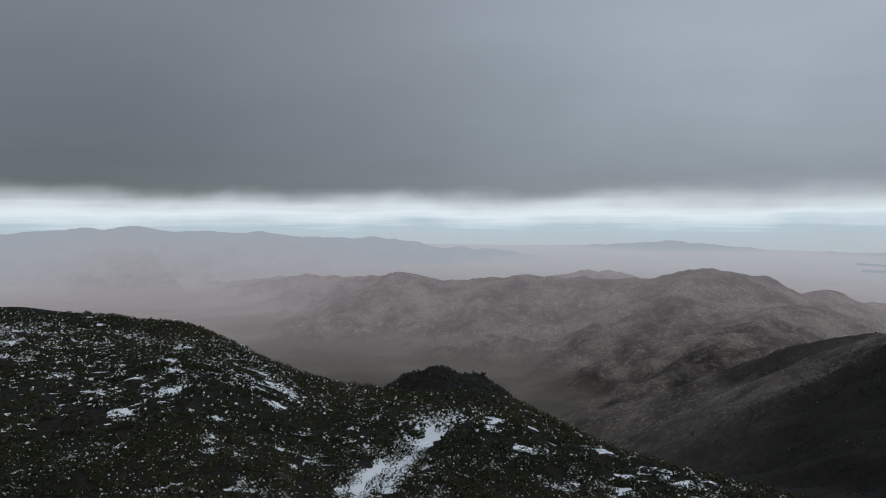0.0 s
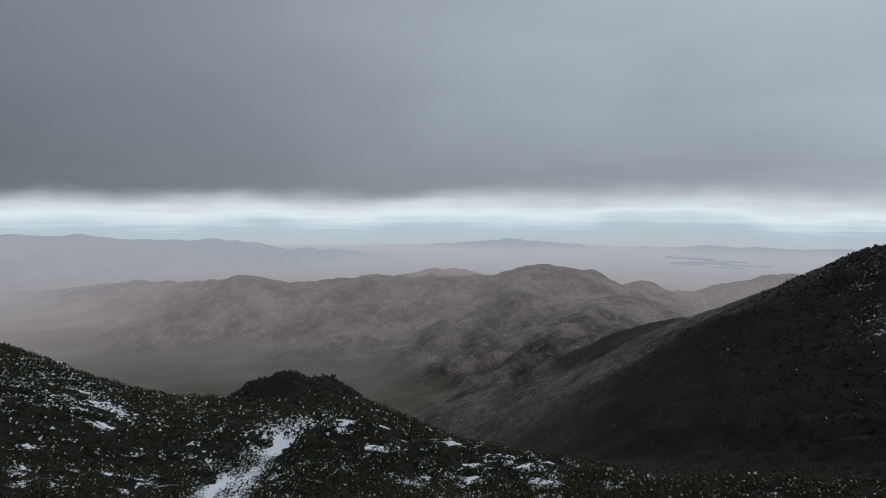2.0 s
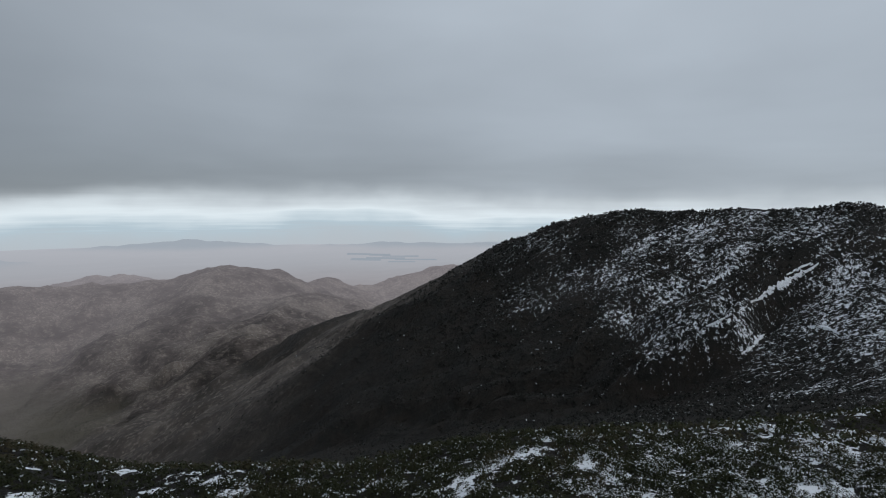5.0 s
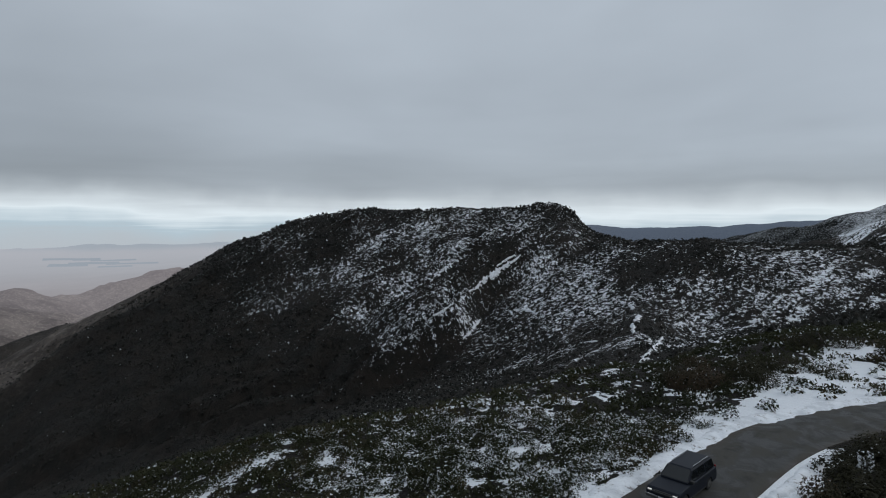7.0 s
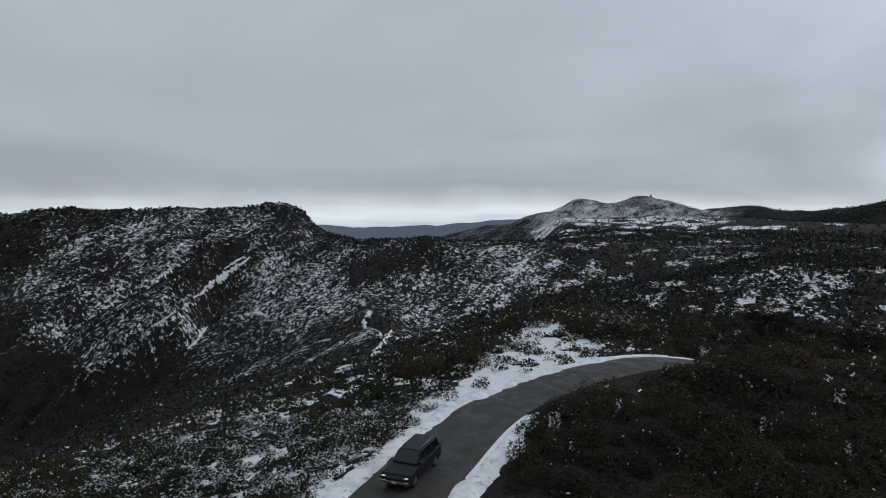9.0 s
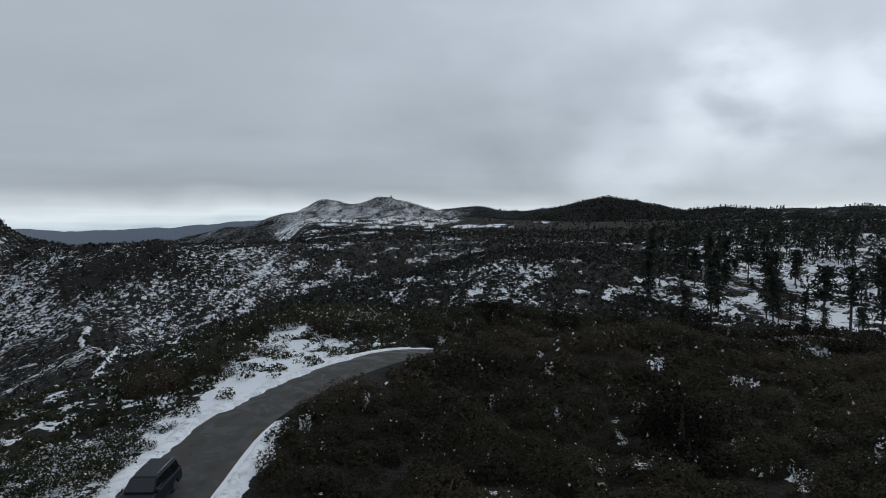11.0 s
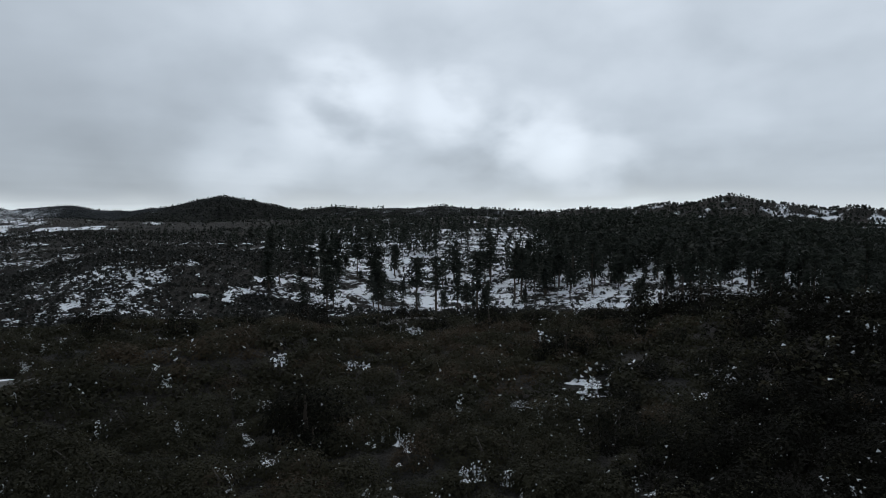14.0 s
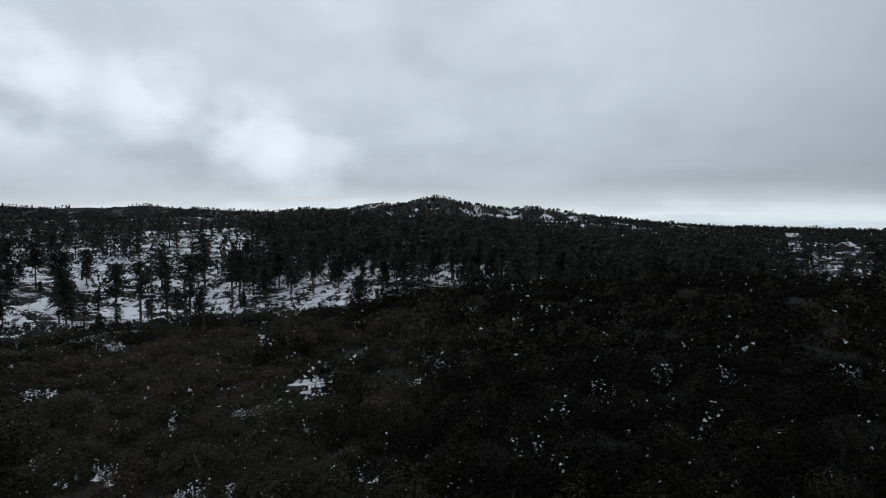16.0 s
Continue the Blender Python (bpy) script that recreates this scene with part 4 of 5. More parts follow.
# ---------------------------------------------------------------- pines
def pine_crown(h, whorls, per, bunches, size, bare, spread):
    """Needle bunches along whorled, slightly drooping boughs with an uneven outline."""
    pts, dirs = [], []
    for w in range(whorls):
        u = w / (whorls - 1)
        z = h * (bare + (1 - bare) * u)
        reach = spread * (0.35 + 0.75 * (1 - u) ** 0.8) * (0.5 + 0.5 * min(1, u * 5 + 0.3))
        for k in range(per):
            if rng.random() < 0.16:
                continue
            a = rng.uniform(0, 2 * math.pi)
            long = reach * rng.uniform(0.55, 1.15)
            for j in range(bunches):
                f_ = (j + 0.7) / bunches
                droop = -0.16 * long * f_ + 0.25 * long * f_ * u
                pts.append((math.cos(a) * long * f_, math.sin(a) * long * f_, z + droop + rng.normal(0, 0.12)))
                dirs.append((math.cos(a) * 0.3, math.sin(a) * 0.3, 1.0))
    pts.append((0, 0, h)), dirs.append((1, 0, 0.2))
    return petals(np.array(pts), np.array(dirs), size, len(pts), 0.55, 0.55)


def pine_trunk(h):
    b = rng.normal(0, 0.15, 2)
    return tube([(0, 0, -0.4), (b[0], b[1], h * 0.4), (0, 0, h * 0.97)], [0.022 * h, 0.016 * h, 0.004 * h])


PINES = []
for h, bare, spread in ((15, .34, 4.7), (17, .42, 4.4), (12, .28, 4.3), (19, .46, 5.0), (9, .2, 3.7), (14, .52, 5.0)):
    tv, tf = pine_trunk(h)
    cv = pine_crown(h, 15, 9, 5, 0.86, bare, spread).reshape(-1, 4, 3)[:, :3].reshape(-1, 3)
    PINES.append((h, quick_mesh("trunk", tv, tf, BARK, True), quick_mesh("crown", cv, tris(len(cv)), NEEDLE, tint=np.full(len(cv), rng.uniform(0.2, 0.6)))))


def chance_wood(x, y, z, r, b, snow):
    open_wood = sstep(b, 130, 140) * sstep(r, 140, 165)
    clump = sstep(patchy(x, y, 241, 34), -0.25, 0.55)
    thick = sstep(b + 5 * patchy(x, y, 243, 60), 155, 164) * (1 - sstep(b, 196, 206)) * sstep(r + 30 * patchy(x, y, 244, 40), 215, 255)
    return (1 - 0.8 * far_clear(x, y)) * off_road(x, y) * np.clip(open_wood * (0.06 + 0.42 * clump) + thick, 0, 1)


p, r, b = sow(3900, 128, 226, 130, 430, chance_wood)
thick_p, _, _ = sow(2700, 154, 207, 215, 440, lambda x, y, z, r, b, snow: (1 - 0.9 * far_clear(x, y)) * sstep(b + 5 * patchy(x, y, 243, 60), 156, 163) * (1 - sstep(b, 198, 207)) * sstep(r + 30 * patchy(x, y, 244, 40), 222, 262))
order = np.argsort(r)
single, rest = order[:285], order[285:]
for i in single:
    h, trunk, crown = PINES[int(rng.integers(0, len(PINES)))]
    k = rng.uniform(0.30, 0.60) if rng.random() < 0.45 else rng.uniform(0.6, 1.02)
    ob = tagged(new("pine_tree", trunk), "dark green pine with a bare lower trunk", "tree", "pines in the snowy wood")
    ob.matrix_basis = Matrix.Translation(p[i]) @ Matrix.Rotation(rng.uniform(0, 6.28), 4, "Z") @ Matrix.Diagonal((k, k, k * rng.uniform(0.9, 1.1), 1))
    top = new("crown", crown)
    top.parent = ob

# the farthest woods are small dark tufts, past telling apart
tuft = []
for h in (4.5, 5, 5.5, 6, 4):
    q = pine_crown(h, 4, 2, 1, 2.6, 0.15, 2.4).reshape(-1, 4, 3)
    tuft.append(np.concatenate([q[:, :3], q[:, [0, 2, 3]]], 1).reshape(-1, 3))


# far woods: whole trees of fewer, larger bunches
far_trees = []
for h, bare, spread in ((14, .2, 4.2), (16, .3, 3.9), (11, .12, 3.8), (15, .36, 4.6)):
    cv = pine_crown(h, 6, 4, 2, 1.9, bare, spread).reshape(-1, 4, 3)[:, :3].reshape(-1, 3)
    tv, tf = tube([(0, 0, -0.4), (0, 0, h)], [0.25, 0.05], 4)
    far_trees.append(np.concatenate([cv, tv[tf][:, :3].reshape(-1, 3)]))


def chance_far(x, y, z, r, b, snow):
    green = np.clip(0.35 + 0.8 * patchy(x, y, 251, 110), 0.03, 1)
    west = sstep(b, 126, 140) * (1 - 0.45 * sstep(b, 134, 140) * (1 - sstep(b, 152, 160)))
    thick = sstep(b, 154, 163) * (1 - sstep(b, 196, 206)) * (1 - sstep(r, 480, 560))
    ridge_top = sstep(b, 134, 140) * sstep(r, 760, 900)
    slope = sstep(b, 112, 122) * sstep(r, 330, 420) * 0.22
    return (1 - 0.9 * far_clear(x, y)) * np.clip(west * green * 0.75 + thick + ridge_top * 0.9 + slope * green, 0, 1)


p2, r2, b2 = sow(3600, 110, 226, 400, 620, chance_far)
p = np.concatenate([p[rest], thick_p, p2])
v, t = scatter_join(far_trees, p, rng.uniform(0.65, 1.1, len(p)) * (0.8 - 0.45 * sstep(np.hypot(p[:, 0], p[:, 1]), 380, 800)), rng.uniform(0.1, 0.6, len(p)))
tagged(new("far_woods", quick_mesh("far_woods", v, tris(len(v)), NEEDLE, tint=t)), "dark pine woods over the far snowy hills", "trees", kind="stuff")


def chance_tuft(x, y, z, r, b, snow):
    green = np.clip(0.55 + 0.7 * patchy(x, y, 261, 70), 0.12 + 0.45 * sstep(b, 158, 166), 1)
    brush_ = np.where(b < 126, 0.6 * (1 - sstep(r, 800, 880) * (1 - sstep(b, 114, 118))), 0)
    return (1 - 0.95 * far_clear(x, y)) * np.maximum(green * sstep(b, 116, 134) * np.where(b > 182, 0.9, 1.0), brush_)


p, r, b = sow(22000, 97, 226, 560, 1120, chance_tuft)
p5, _, b5 = sow(6500, 160, 214, 600, 900, chance_tuft)
p6, _, b6 = sow(5000, 113, 138, 1000, 1330, lambda x, y, z, r, b, snow: np.clip(0.7 + 0.6 * patchy(x, y, 263, 50), 0.1, 1))
p, b = np.concatenate([p, p5, p6]), np.concatenate([b, b5, b6])
v, t = scatter_join(tuft, p, rng.uniform(0.3, 0.56, len(p)) * (0.6 + 0.4 * sstep(b, 122, 132)), rng.uniform(0.1, 0.5, len(p)))
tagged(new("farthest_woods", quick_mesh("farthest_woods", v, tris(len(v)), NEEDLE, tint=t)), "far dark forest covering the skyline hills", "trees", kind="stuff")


# ---------------------------------------------------------------- snow drifts and fields
SNOW = material("packed_snow")
_n, _b = SNOW[1], SNOW[2]
_w = _n.add("NewGeometry").outputs["Position"]
_v = _n.noise(_w, 0.8, 5, 0.65)
_n.put(_n.mix(_n.span(_v, 0.35, 0.6), (0.62, 0.65, 0.69, 1), (0.82, 0.85, 0.89, 1)), _b.inputs["Base Color"])
_b.inputs["Roughness"].default_value = 0.8
_dirt = _n.span(_n.noise(_w, 2.4, 5, 0.7, 0.4), 0.57, 0.66)
_n.put(_n.mix(_n.math("MULTIPLY", _dirt, 0.7), _b.inputs["Base Color"].links[0].from_socket, (0.16, 0.14, 0.12, 1)), _b.inputs["Base Color"])
_bump = _n.add("Bump", i_Strength=0.5, i_Distance=0.3)
_n.put(_v, _bump.inputs["Height"])
_n.put(_bump.outputs[0], _b.inputs["Normal"])
SNOW = SNOW[0]


def snow_drift(line, widths, label, rise=0.35, wild=0.9):
    """A drift along a line on the ground: domed, with a ragged outline."""
    pts = catmull(line, 14)
    n_ = len(pts)
    w_ = np.interp(np.linspace(0, 1, n_), np.linspace(0, 1, len(widths)), widths)
    vs, rows = [], 9
    for i, q in enumerate(pts):
        a_, b_ = pts[max(i - 1, 0)], pts[min(i + 1, n_ - 1)]
        d_ = (b_ - a_) / max(np.linalg.norm(b_ - a_), 1e-6)
        left = np.array([-d_[1], d_[0]])
        end = math.sin(math.pi * min(max((i + 0.3) / (n_ - 0.4), 0.03), 0.97)) ** 0.35
        for k in range(rows):
            u = 2 * k / (rows - 1) - 1
            edge_ = max(0.12, 0.85 + wild * float(fbm(np.array(q[0] + 40 * np.sign(u)), np.array(q[1]), w_[i] * 0.9 + 0.6 if wild > 0.6 else 3.2, 4, 303, 0.6)))
            vs.append([*(q + left * u * w_[i] * end * edge_), u])
    vs = np.array(vs)
    rise = max(rise, 0.0017 * math.hypot(*pts[0]))
    z = lay(vs[:, 0], vs[:, 1]) + rise * (1 - vs[:, 2] ** 2) * 1.3 - 0.12 * rise
    idx = np.arange(n_ * rows).reshape(n_, rows)
    f_ = np.stack([idx[:-1, :-1], idx[1:, :-1], idx[1:, 1:], idx[:-1, 1:]], -1).reshape(-1, 4)
    ob = new("snow_drift", quick_mesh("snow_drift", np.stack([vs[:, 0], vs[:, 1], z], -1), f_, SNOW, True))
    return tagged(ob, label, "snow", "snow drifts on the hillsides")


GULLY = "white snow drift lying in a hillside gully"
# drifts begin
snow_drift([(413.2, 117.6), (403.2, 123.5), (392.3, 128.0), (377.2, 132.5), (359.9, 135.6)], [0.62, 1.1, 1.2, 0.68, 0.43], GULLY, 0.35, 0.85)
snow_drift([(411.7, 121.2), (404.5, 125.9), (395.4, 129.0)], [0.43, 0.56, 0.37], GULLY, 0.35, 0.85)
snow_drift([(339.8, 139.3), (330.7, 145.2), (329.6, 155.2)], [0.37, 0.68, 0.43], GULLY, 0.35, 0.85)
snow_drift([(359.6, 126.8), (343.2, 127.0), (330.6, 128.2)], [0.5, 0.99, 0.62], GULLY, 0.35, 0.85)
snow_drift([(357.8, 108.9), (357.0, 98.8), (345.7, 88.2)], [0.5, 1.2, 0.5], GULLY, 0.35, 0.85)
snow_drift([(339.5, 41.3), (333.8, 36.6), (322.1, 32.0)], [1.6, 2.5, 1.6], GULLY, 0.35, 0.85)
snow_drift([(278.6, 28.6), (262.1, 26.4), (250.6, 25.2)], [0.74, 0.87, 0.5], GULLY, 0.35, 0.85)
snow_drift([(282.4, 52.6), (268.5, 45.7), (260.3, 40.6)], [0.5, 0.74, 0.5], GULLY, 0.35, 0.85)
snow_drift([(295.5, 27.6), (276.1, 26.6)], [1.6, 1.6], GULLY)
snow_drift([(268.4, 15.3), (209.0, 15.7), (184.8, 16.9)], [1.0, 1.3, 1.0], GULLY)
snow_drift([(240.2, -5.9), (213.8, -4.1)], [1.6, 1.2], GULLY)
snow_drift([(312.8, -19.1), (313.9, -21.9), (315.9, -25.0)], [1.4, 2, 1.2], GULLY)
snow_drift([(141.5, -120.2), (137.4, -115.2), (133.9, -111.1)], [1.8, 1.4, 1.5], GULLY)
snow_drift([(363.7, -317.9), (346.4, -313.0)], [2.5, 2.5], GULLY)
snow_drift([(142.3, -107.0), (140.3, -110.6)], [1.5, 1.5], GULLY)
# drifts end


def road_side(a0, a1, off):
    """Points beside the road between two ways along it."""
    out_, s0 = [], 0.0
    for (ax, ay), (bx, by) in zip(ROAD, ROAD[1:]):
        length = math.hypot(bx - ax, by - ay)
        if a0 <= s0 <= a1:
            out_.append((ax - (by - ay) / length * off, ay + (bx - ax) / length * off))
        s0 += length
    return out_


for a0, a1, off, w_ in ((150, 203, 3.05, (0.9, 1.1, 0.8, 1.2, 1.0, 0.8)), (152, 177, -2.75, (0.8, 1.1, 0.9, 0.5))):
    bank_ = snow_drift(road_side(a0, a1, off), w_, "ragged bank of dirty snow along the road's edge", 0.14, 0.5)
    bank_.name = "snow_bank"

# irrigated fields far out on the desert floor
def far_field(bearing, dist, long, wide, turn):
    x, y, _ = spot(bearing, dist, 0)
    c, s_ = math.cos(radians(turn)), math.sin(radians(turn))
    grid = [(x + u * long * c - w * wide * s_, y + u * long * s_ + w * wide * c) for u in np.linspace(-0.5, 0.5, 9) for w in (-0.5, 0.0, 0.5)]
    gx, gy = np.array(grid).T
    top_ = lay(gx, gy) + 3.0
    n_ = len(gx)
    idx = np.arange(n_).reshape(-1, 3)
    f_ = np.stack([idx[:-1, :-1], idx[1:, :-1], idx[1:, 1:], idx[:-1, 1:]], -1).reshape(-1, 4)
    one = np.ones(n_)
    # Nine tenths of the field's colour is the painted, glowing haze.
    me = quick_mesh("farm_field", np.stack([gx, gy, top_], -1), f_, DISTANCE, True, dry=0.9 * one, haze_glow=0.90 * one, sand=0 * one, far=one, snow=0 * one)
    tagged(new("farm_field", me), "dark green irrigated field on the pale desert floor, washed out by painted haze", "field", "far irrigated fields")


for q in ((35.6, 3560, 170, 150, -38), (37.4, 3640, 230, 110, -38), (35.0, 3900, 150, 130, -36), (38.8, 3780, 220, 90, -40), (36.9, 3880, 130, 140, -38), (40.2, 3560, 240, 90, -41), (38.9, 3420, 150, 70, -40)):
    far_field(*q)

# ---------------------------------------------------------------- dark oaks on the plateau
oak_cloud = [tri_cloud(1800, 1.0, 0.95, 0.054, 14, 0.35) for _ in range(3)]
OAKS = [quick_mesh("crown", q, tris(len(q)), OAK_LEAF, tint=np.full(len(q), 0.12)) for q in oak_cloud]
tv, tf = tube([(0, 0, -0.1), (0.03, 0.02, 0.35), (0, 0.05, 0.8)], [0.07, 0.05, 0.015])
OAK_TRUNK = quick_mesh("trunk", tv, tf, BARK, True)
rim_rng = random.Random(11)
RIM_OAKS = []
for k in range(46):
    b_, d_ = rim_rng.uniform(112, 204), rim_rng.uniform(82, 118)
    RIM_OAKS.append((d_ * math.sin(radians(b_)), d_ * math.cos(radians(b_)), rim_rng.uniform(1.3, 2.9), rim_rng.uniform(0.75, 1.1)))
for i, (x, y, k, tall) in enumerate([(28.5, -30.0, 3.0, 1.15), (31.0, -31.5, 2.4, 1.0), (26.2, -28.0, 2.0, 0.9), (58, -63, 4.2, 0.95), (63, -66, 4.0, 0.9), (54, -59, 3.0, 0.9), (67, -71, 3.8, 1.0), (51, -68, 3.2, 0.8), (22, -62, 3.4, 0.9), (17, -84, 4.4, 1.0), (12, -86, 3.8, 0.9), (77, -44, 2.4, 0.8), (72, -52, 2.8, 0.9), (46, -74, 2.6, 0.8), (40, -80, 3.4, 0.8), (33, -80, 2.4, 0.9), (26, -85, 2.8, 0.8), (4, -82, 3.0, 0.9), (-10, -74, 3.2, 0.9)] + RIM_OAKS):
    ob = tagged(new("oak_tree", OAK_TRUNK), "low dark evergreen oak with a rounded crown", "tree", "dark oaks on the plateau")
    ob.matrix_basis = Matrix.Translation((x, y, float(lay(np.array(x), np.array(y))))) @ Matrix.Rotation(i * 1.7, 4, "Z") @ Matrix.Diagonal((k, k, k * tall, 1))
    top = new("crown", OAKS[i % 3])
    top.parent = ob


# ---------------------------------------------------------------- car
def part(name, bm, mat, parent, label=""):
    me = bpy.data.meshes.new(name)
    bmesh.ops.recalc_face_normals(bm, faces=bm.faces)
    bm.to_mesh(me)
    bm.free()
    me.materials.append(mat)
    ob = new(name, me)
    ob.parent = parent
    return tagged(ob, label) if label else ob


def block(x0, x1, y0, y1, z0, z1, bevel=0.0):
    bm = bmesh.new()
    c = [bm.verts.new((x, y, z)) for x in (x0, x1) for y in (y0, y1) for z in (z0, z1)]
    for a, b, d, e in ((0, 1, 3, 2), (4, 6, 7, 5), (0, 4, 5, 1), (2, 3, 7, 6), (0, 2, 6, 4), (1, 5, 7, 3)):
        bm.faces.new((c[a], c[b], c[d], c[e]))
    if bevel:
        bmesh.ops.bevel(bm, geom=list(bm.edges), offset=bevel, segments=2, affect="EDGES", profile=0.6)
    return bm


def slab(points, thick):
    """A panel from four or more corner points, thickened along its normal."""
    bm = bmesh.new()
    p_ = [Vector(q) for q in points]
    nrm = (p_[1] - p_[0]).cross(p_[2] - p_[0]).normalized()
    a = [bm.verts.new(q) for q in p_]
    b = [bm.verts.new(q + nrm * thick) for q in p_]
    bm.faces.new(a)
    bm.faces.new(b[::-1])
    for i in range(len(a)):
        j = (i + 1) % len(a)
        bm.faces.new((a[i], a[j], b[j], b[i]))
    return bm


def drum(y0, y1, radius, sides=24, bevel=0.0):
    bm = bmesh.new()
    bmesh.ops.create_cone(bm, cap_ends=True, segments=sides, radius1=radius, radius2=radius, depth=abs(y1 - y0))
    bmesh.ops.rotate(bm, verts=bm.verts, matrix=Matrix.Rotation(math.pi / 2, 3, "X"))
    bmesh.ops.translate(bm, verts=bm.verts, vec=(0, (y0 + y1) / 2, 0))
    if bevel:
        bmesh.ops.bevel(bm, geom=[e for e in bm.edges if len(e.link_faces) == 2 and e.calc_face_angle(0) > 1], offset=bevel, segments=2, affect="EDGES")
    return bm


PAINT = plain_material("dark_blue_paint", (0.006, 0.009, 0.017), 0.45, 0.0, 3.0, 0.3, 0.18)
GLASS = plain_material("tinted_glass", (0.008, 0.010, 0.012), 0.06, 0.0, 2.0, 0.1)
RUBBER = plain_material("rubber", (0.018, 0.018, 0.018), 0.85, 0.0, 20.0, 0.4)
CHROME = plain_material("chrome", (0.55, 0.56, 0.58), 0.18, 1.0, 20.0, 0.2)
PLASTIC = plain_material("black_plastic", (0.02, 0.02, 0.02), 0.6, 0.0, 20.0, 0.3)
RED = plain_material("red_lens", (0.25, 0.012, 0.01), 0.2, 0.0, 20.0, 0.2)
PLATE = plain_material("pale_plate", (0.5, 0.5, 0.48), 0.5, 0.0, 20.0, 0.2)
LAMP = material("lit_headlamp")
LAMP[2].inputs["Base Color"].default_value = (0.8, 0.8, 0.78, 1)
LAMP[2].inputs["Emission Color"].default_value = (1.0, 0.97, 0.9, 1)
LAMP[2].inputs["Emission Strength"].default_value = 0.3
LAMP = LAMP[0]


def car():
    """A full-size station car; the front looks along +x, the wheels stand on z = 0."""
    top = new("car")
    tagged(top, "dark blue-black full-size sport utility car, headlights lit, on the wet road", "car")
    # lower body with wheel arches, as a side outline drawn across the width
    side = [(2.50, 0.50), (2.56, 0.72), (2.50, 0.98), (2.38, 1.06), (1.22, 1.17), (-2.44, 1.20), (-2.52, 1.05), (-2.56, 0.62), (-2.48, 0.42), (-2.05, 0.36)]
    for cx in (-1.55, 1.60):
        side += [(cx - 0.46 * math.cos(math.pi * k / 8), 0.36 + 0.46 * math.sin(math.pi * k / 8)) for k in range(9)]
    side += [(2.2, 0.36)]
    bm = bmesh.new()
    loops = []
    for y, inset in ((-0.99, 0.02), (-0.93, 0.0), (0.93, 0.0), (0.99, 0.02)):
        loops.append([bm.verts.new((x * (1 - inset * 0.4), y, 0.36 + (z - 0.36) * (1 - inset * 2))) for x, z in side])
    for a, b in zip(loops, loops[1:]):
        for i in range(len(a)):
            j = (i + 1) % len(a)
            bm.faces.new((a[i], a[j], b[j], b[i]))
    bm.faces.new(loops[0])
    bm.faces.new(loops[-1][::-1])
    bmesh.ops.recalc_face_normals(bm, faces=bm.faces)
    crease = [q for q in bm.edges if q.calc_face_angle(0) > 0.5 and min(v_.co.z for v_ in q.verts) > 0.9]
    bmesh.ops.bevel(bm, geom=crease, offset=0.05, segments=3, affect="EDGES", profile=0.6)
    bmesh.ops.triangulate(bm, faces=[q for q in bm.faces if len(q.verts) > 4])
    body = part("body", bm, PAINT, top)
    # greenhouse
    bm = bmesh.new()
    base = [bm.verts.new(q) for q in ((1.22, -0.93, 1.16), (1.22, 0.93, 1.16), (-2.46, 0.93, 1.18), (-2.46, -0.93, 1.18))]
    roof = [bm.verts.new(q) for q in ((0.42, -0.74, 1.84), (0.42, 0.74, 1.84), (-2.22, 0.76, 1.86), (-2.22, -0.76, 1.86))]
    bm.faces.new(base[::-1])
    bm.faces.new(roof)
    for i in range(4):
        j = (i + 1) % 4
        bm.faces.new((base[i], base[j], roof[j], roof[i]))
    bmesh.ops.bevel(bm, geom=list(bm.edges), offset=0.09, segments=3, affect="EDGES")
    cabin_ = part("cabin", bm, PAINT, top)

    def on_side(x, u, s):
        """A point of the cabin's side: u 0 at the belt, 1 at the roof."""
        return (x, s * (0.935 - 0.185 * u), 1.17 + 0.68 * u)
    part("windscreen", slab([(1.16 - 0.8 * u, y * (1 - 0.2 * u), 1.19 + 0.66 * u) for u, y in ((0.1, -0.84), (0.1, 0.84), (0.9, 0.84), (0.9, -0.84))], 0.03), GLASS, cabin_, "dark windscreen")
    part("rear_window", slab([(-2.46 + 0.24 * u, y * (1 - 0.18 * u), 1.18 + 0.68 * u) for u, y in ((0.18, 0.8), (0.18, -0.8), (0.85, -0.8), (0.85, 0.8))], 0.02), GLASS, cabin_, "dark rear window")
    for s in (-1, 1):
        for x0, x1, x2, x3 in ((0.92, 0.02, 0.02, 0.42), (-0.06, -1.05, -1.05, -0.06), (-1.13, -2.28, -2.16, -1.13)):
            q = [on_side(x0, 0.14, s), on_side(x1, 0.14, s), on_side(x2, 0.86, s), on_side(x3, 0.86, s)]
            part("side_window", slab(q if s < 0 else q[::-1], -0.015 if s < 0 else -0.015), GLASS, cabin_, "dark side window")
        part("roof_rail", block(-2.0, 0.1, s * 0.66 - 0.02, s * 0.66 + 0.02, 1.90, 1.94, 0.012), CHROME, cabin_, "thin roof rail")
        part("mirror", block(0.78, 0.95, s * 0.98 - 0.09, s * 0.98 + 0.13 * s + 0.09 * (s < 0), 1.18, 1.36, 0.03), PLASTIC, body, "black door mirror")
        part("headlight", block(2.46, 2.565, s * 0.77 - 0.13, s * 0.77 + 0.13, 0.84, 0.94, 0.03), LAMP, body, "lit white headlight")
        part("tail_light", block(-2.57, -2.50, s * 0.86 - 0.07, s * 0.86 + 0.07, 0.85, 1.25, 0.02), RED, body, "red tail light")
        part("running_board", block(-1.05, 1.08, s * 0.95 - 0.05, s * 0.95 + 0.05, 0.34, 0.42, 0.015), PLASTIC, body, "black running board")
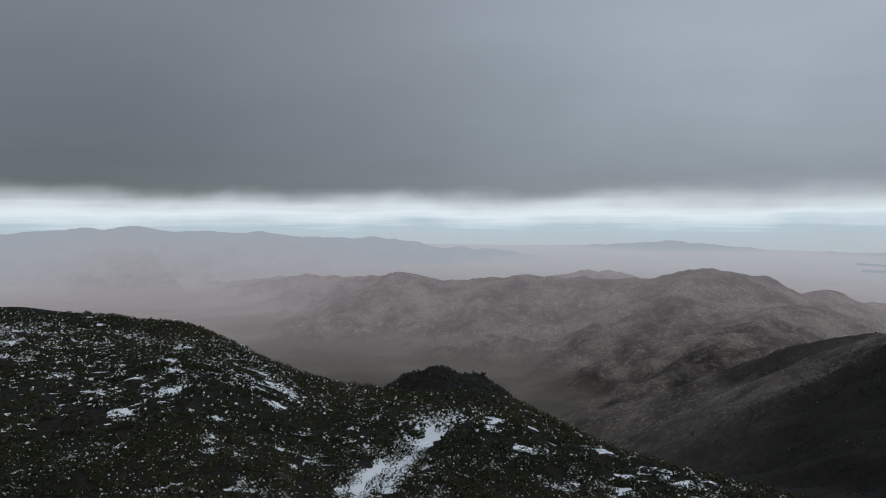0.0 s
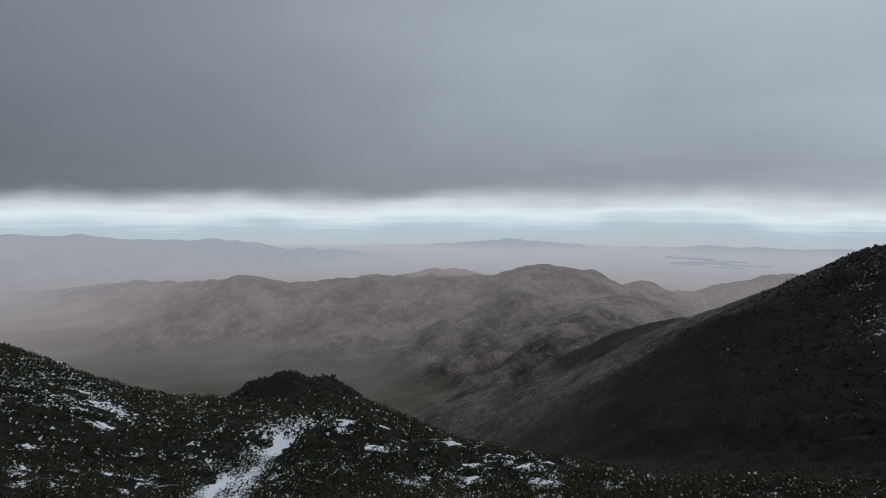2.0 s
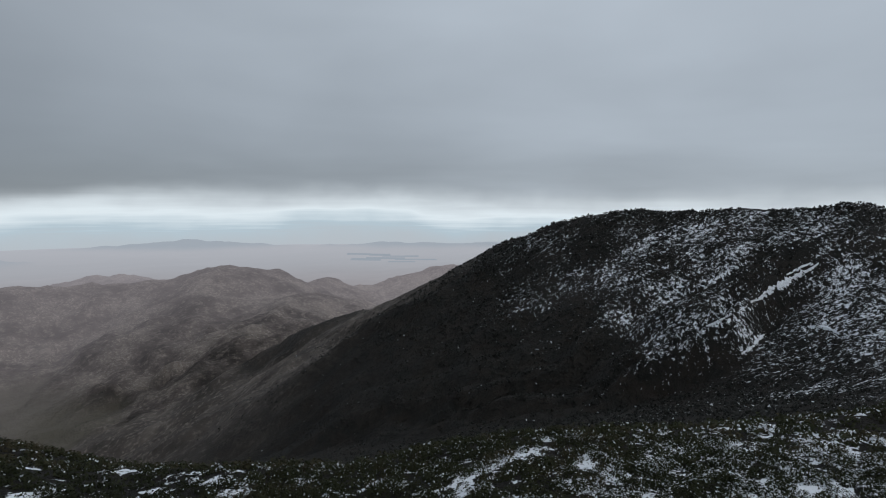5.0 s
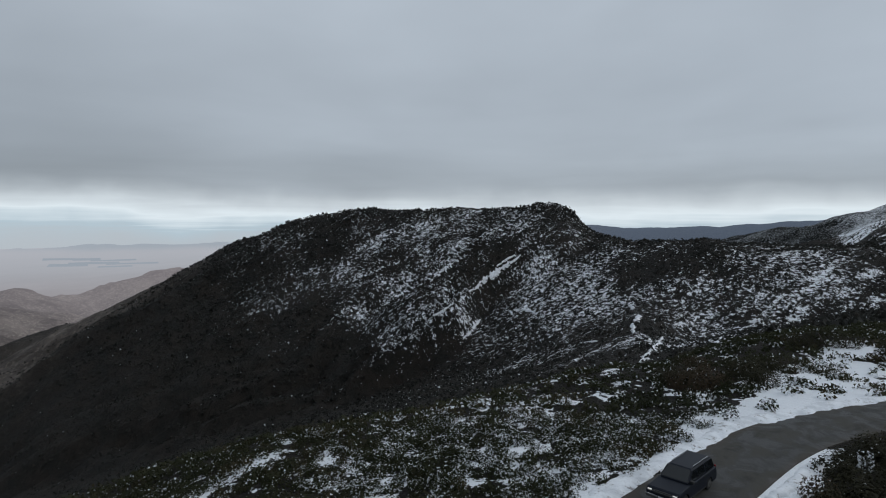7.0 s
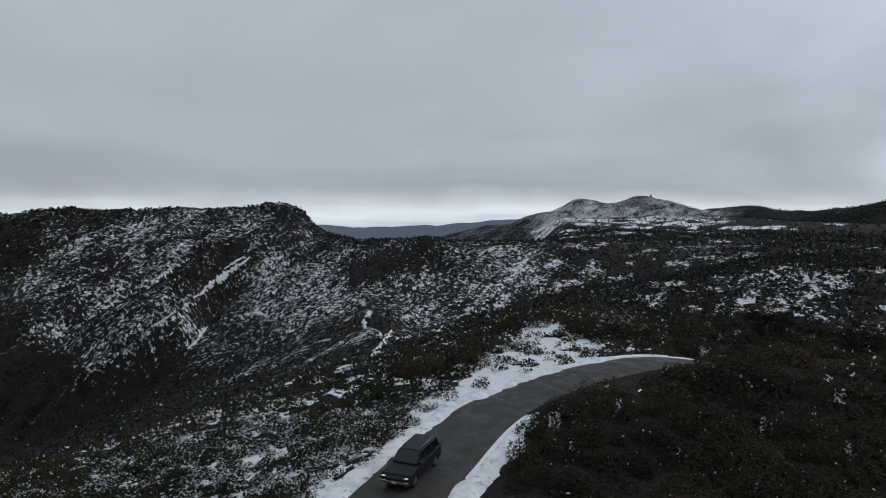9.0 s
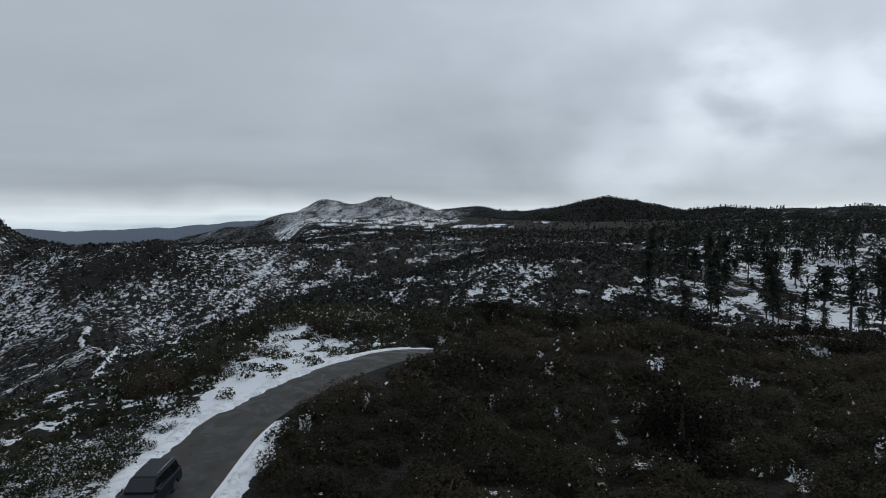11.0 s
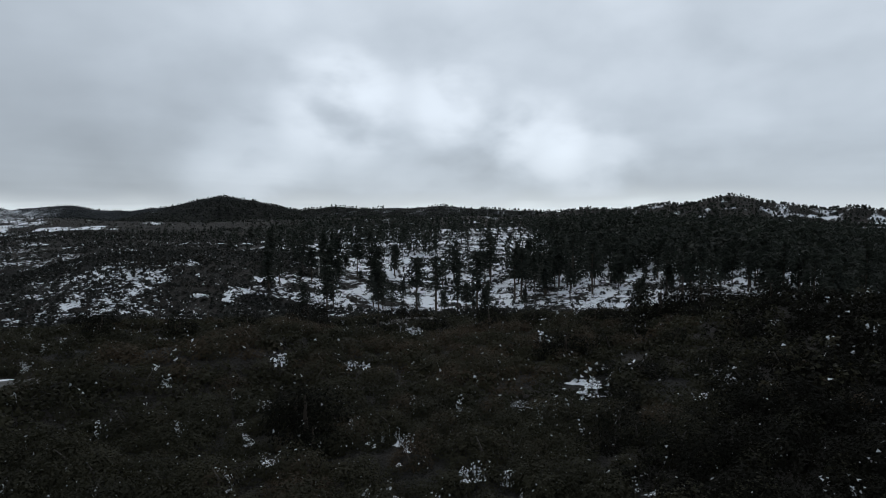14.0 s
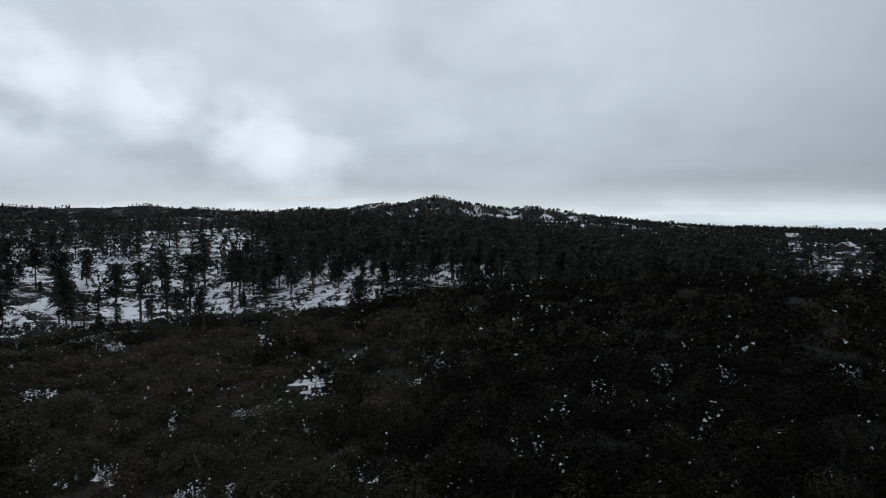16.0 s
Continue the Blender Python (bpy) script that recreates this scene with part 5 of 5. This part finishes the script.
        for x in (0.25, -0.85):
            part("door_handle", block(x - 0.09, x + 0.09, s * 1.0 - 0.012, s * 1.0 + 0.012, 1.02, 1.06, 0.008), PLASTIC, body, "black door handle")
        for x in (-1.55, 1.60):
            tyre = part("wheel", drum(s * 0.70, s * 0.96, 0.38, 28, 0.04), RUBBER, top, "black tyre on a silver rim")
            tyre.location = (x, 0, 0.38)
            part("rim", drum(s * 0.93, s * 0.975, 0.23, 20, 0.02), CHROME, tyre, "silver rim")
    part("grille", block(2.50, 2.575, -0.55, 0.55, 0.78, 0.96, 0.015), PLASTIC, body, "black grille")
    part("grille_bar", block(2.56, 2.595, -0.90, 0.90, 0.865, 0.895, 0.008), CHROME, body, "bright chrome grille bar")
    part("front_bumper", block(2.44, 2.66, -0.96, 0.96, 0.50, 0.70, 0.04), CHROME, body, "chrome front bumper")
    part("rear_bumper", block(-2.66, -2.46, -0.96, 0.96, 0.46, 0.66, 0.04), PLASTIC, body, "dark rear bumper")
    part("number_plate", block(2.655, 2.675, -0.16, 0.16, 0.54, 0.68, 0.004), PLATE, body, "pale plate")
    return top


suv = car()
suv.matrix_basis = Matrix.Translation((31.9, 0.72, 0.085)) @ Matrix.Rotation(math.atan2(0.38, -0.925), 4, "Z") @ Matrix.Diagonal((0.86, 0.80, 0.80, 1))


# ---------------------------------------------------------------- cabins, mast, snag and boulders
WALL = plain_material("brown_board_wall", (0.07, 0.055, 0.045), 0.85, 0.0, 1.5, 0.5)
WINDOW = plain_material("dark_window", (0.015, 0.017, 0.02), 0.15, 0.0, 1.0, 0.2)


def cabin_house(x, y, turn, long, deep, high, roof_rise):
    base = new("cabin")
    base.matrix_basis = Matrix.Translation((x, y, float(lay(np.array(x), np.array(y))) - 0.2)) @ Matrix.Rotation(radians(turn), 4, "Z")
    tagged(base, "small brown timber cabin under a snow-covered gable roof", "house", "cabins among the pines")
    part("wall", block(-long / 2, long / 2, -deep / 2, deep / 2, 0, high), WALL, base)
    for s in (-1, 1):
        q = [(-long / 2 - 0.5, s * (deep / 2 + 0.6), high - 0.25), (long / 2 + 0.5, s * (deep / 2 + 0.6), high - 0.25), (long / 2 + 0.5, 0, high + roof_rise), (-long / 2 - 0.5, 0, high + roof_rise)]
        part("roof", slab(q if s < 0 else q[::-1], 0.35), SNOW, base, "snow-covered roof slope")
        bm = bmesh.new()
        bm.faces.new([bm.verts.new(q) for q in ((s * long / 2, -deep / 2, high), (s * long / 2, deep / 2, high), (s * long / 2, 0, high + roof_rise))])
        part("gable", bm, WALL, base)
        for k in (-0.28, 0.05, 0.32):
            part("window", block(k * long - 0.6, k * long + 0.6, s * deep / 2 - 0.05, s * deep / 2 + 0.06, 1.0, 2.2), WINDOW, base, "dark window")
    part("chimney", block(long * 0.2, long * 0.2 + 0.7, 0.5, 1.2, high, high + roof_rise + 1.0, 0.03), WALL, base)
    return base


for x, y, turn, long, deep, high, rise in ((-140, -400, 25, 12, 8, 3.4, 2.6), (-178, -390, -20, 9, 7, 3.0, 2.2), (-231, -437, 40, 10, 7, 3.0, 2.4), (-221, -494, 10, 10, 7, 3.2, 2.4), (-240, -425, 65, 8, 6, 2.8, 2.0), (-150, -455, -10, 9, 7, 3.0, 2.2)):
    cabin_house(x, y, turn, long, deep, high, rise)

mast = new("radio_mast")
mx, my, _ = spot(110.0, 1000, 0)
mast.matrix_basis = Matrix.Translation((mx, my, float(lay(np.array(mx), np.array(my))) - 0.3))
tagged(mast, "thin grey radio mast on the snowy summit", "mast")
STEEL = plain_material("grey_steel", (0.18, 0.18, 0.18), 0.5, 0.6)
part("pole", block(-0.25, 0.25, -0.25, 0.25, 0, 4.6, 0.06), STEEL, mast)
part("hut", block(-1.6, 0.9, -1.2, 1.2, 0, 2.2, 0.1), STEEL, mast)
part("dish", drum(-0.3, 0.1, 0.9, 14), STEEL, mast).location = (0, 0.4, 3.4)

PALE = plain_material("weathered_pale_wood", (0.55, 0.53, 0.50), 0.9, 0.0, 3.0, 0.4)
tv, tf = tube([(0, 0, -0.3), (0.1, 0.05, 2.0), (-0.05, 0.1, 4.2), (0.05, 0.0, 5.4)], [0.38, 0.32, 0.26, 0.12], 7)
snag = tagged(new("dead_tree", quick_mesh("dead_tree", tv, tf, PALE, True)), "bleached bare trunk of a dead tree beside snowy ground", "tree")
snag.location = (148.2, -163.0, float(lay(np.array(148.2), np.array(-163.0))))

ROCK = plain_material("granite", (0.20, 0.185, 0.17), 0.9, 0.0, 2.0, 0.5)


def boulder(x, y, size, seed):
    bm = bmesh.new()
    bmesh.ops.create_icosphere(bm, subdivisions=3, radius=1.0)
    for q in bm.verts:
        w_ = noise.noise(q.co * 1.4 + Vector((seed, 0, 0))) * 0.35
        q.co *= 1 + w_
        q.co.z *= 0.75
    cap = bmesh.new()
    bmesh.ops.create_icosphere(cap, subdivisions=3, radius=1.0)
    for q in cap.verts:
        w_ = noise.noise(q.co * 1.4 + Vector((seed, 0, 0))) * 0.35
        q.co *= 1.04 + w_
        q.co.z = max(q.co.z * 0.75 + 0.06, 0.22 + 0.1 * noise.noise(q.co * 3))
    ob = new("boulder")
    ob.matrix_basis = Matrix.Translation((x, y, float(lay(np.array(x), np.array(y))) + 0.25 * size)) @ Matrix.Diagonal((size, size * 0.85, size, 1))
    tagged(ob, "granite boulder with a cap of snow beside the turnout", "rock", "boulders by the road")
    part("rock", bm, ROCK, ob)
    part("snow_cap", cap, SNOW, ob, "white snow cap")


for i, (x, y, k) in enumerate(((65.4, -18.4, 0.55), (66.6, -19.3, 0.4), (64.8, -21.8, 0.6), (63.9, -22.4, 0.4))):
    boulder(x, y, k, i * 3.3)
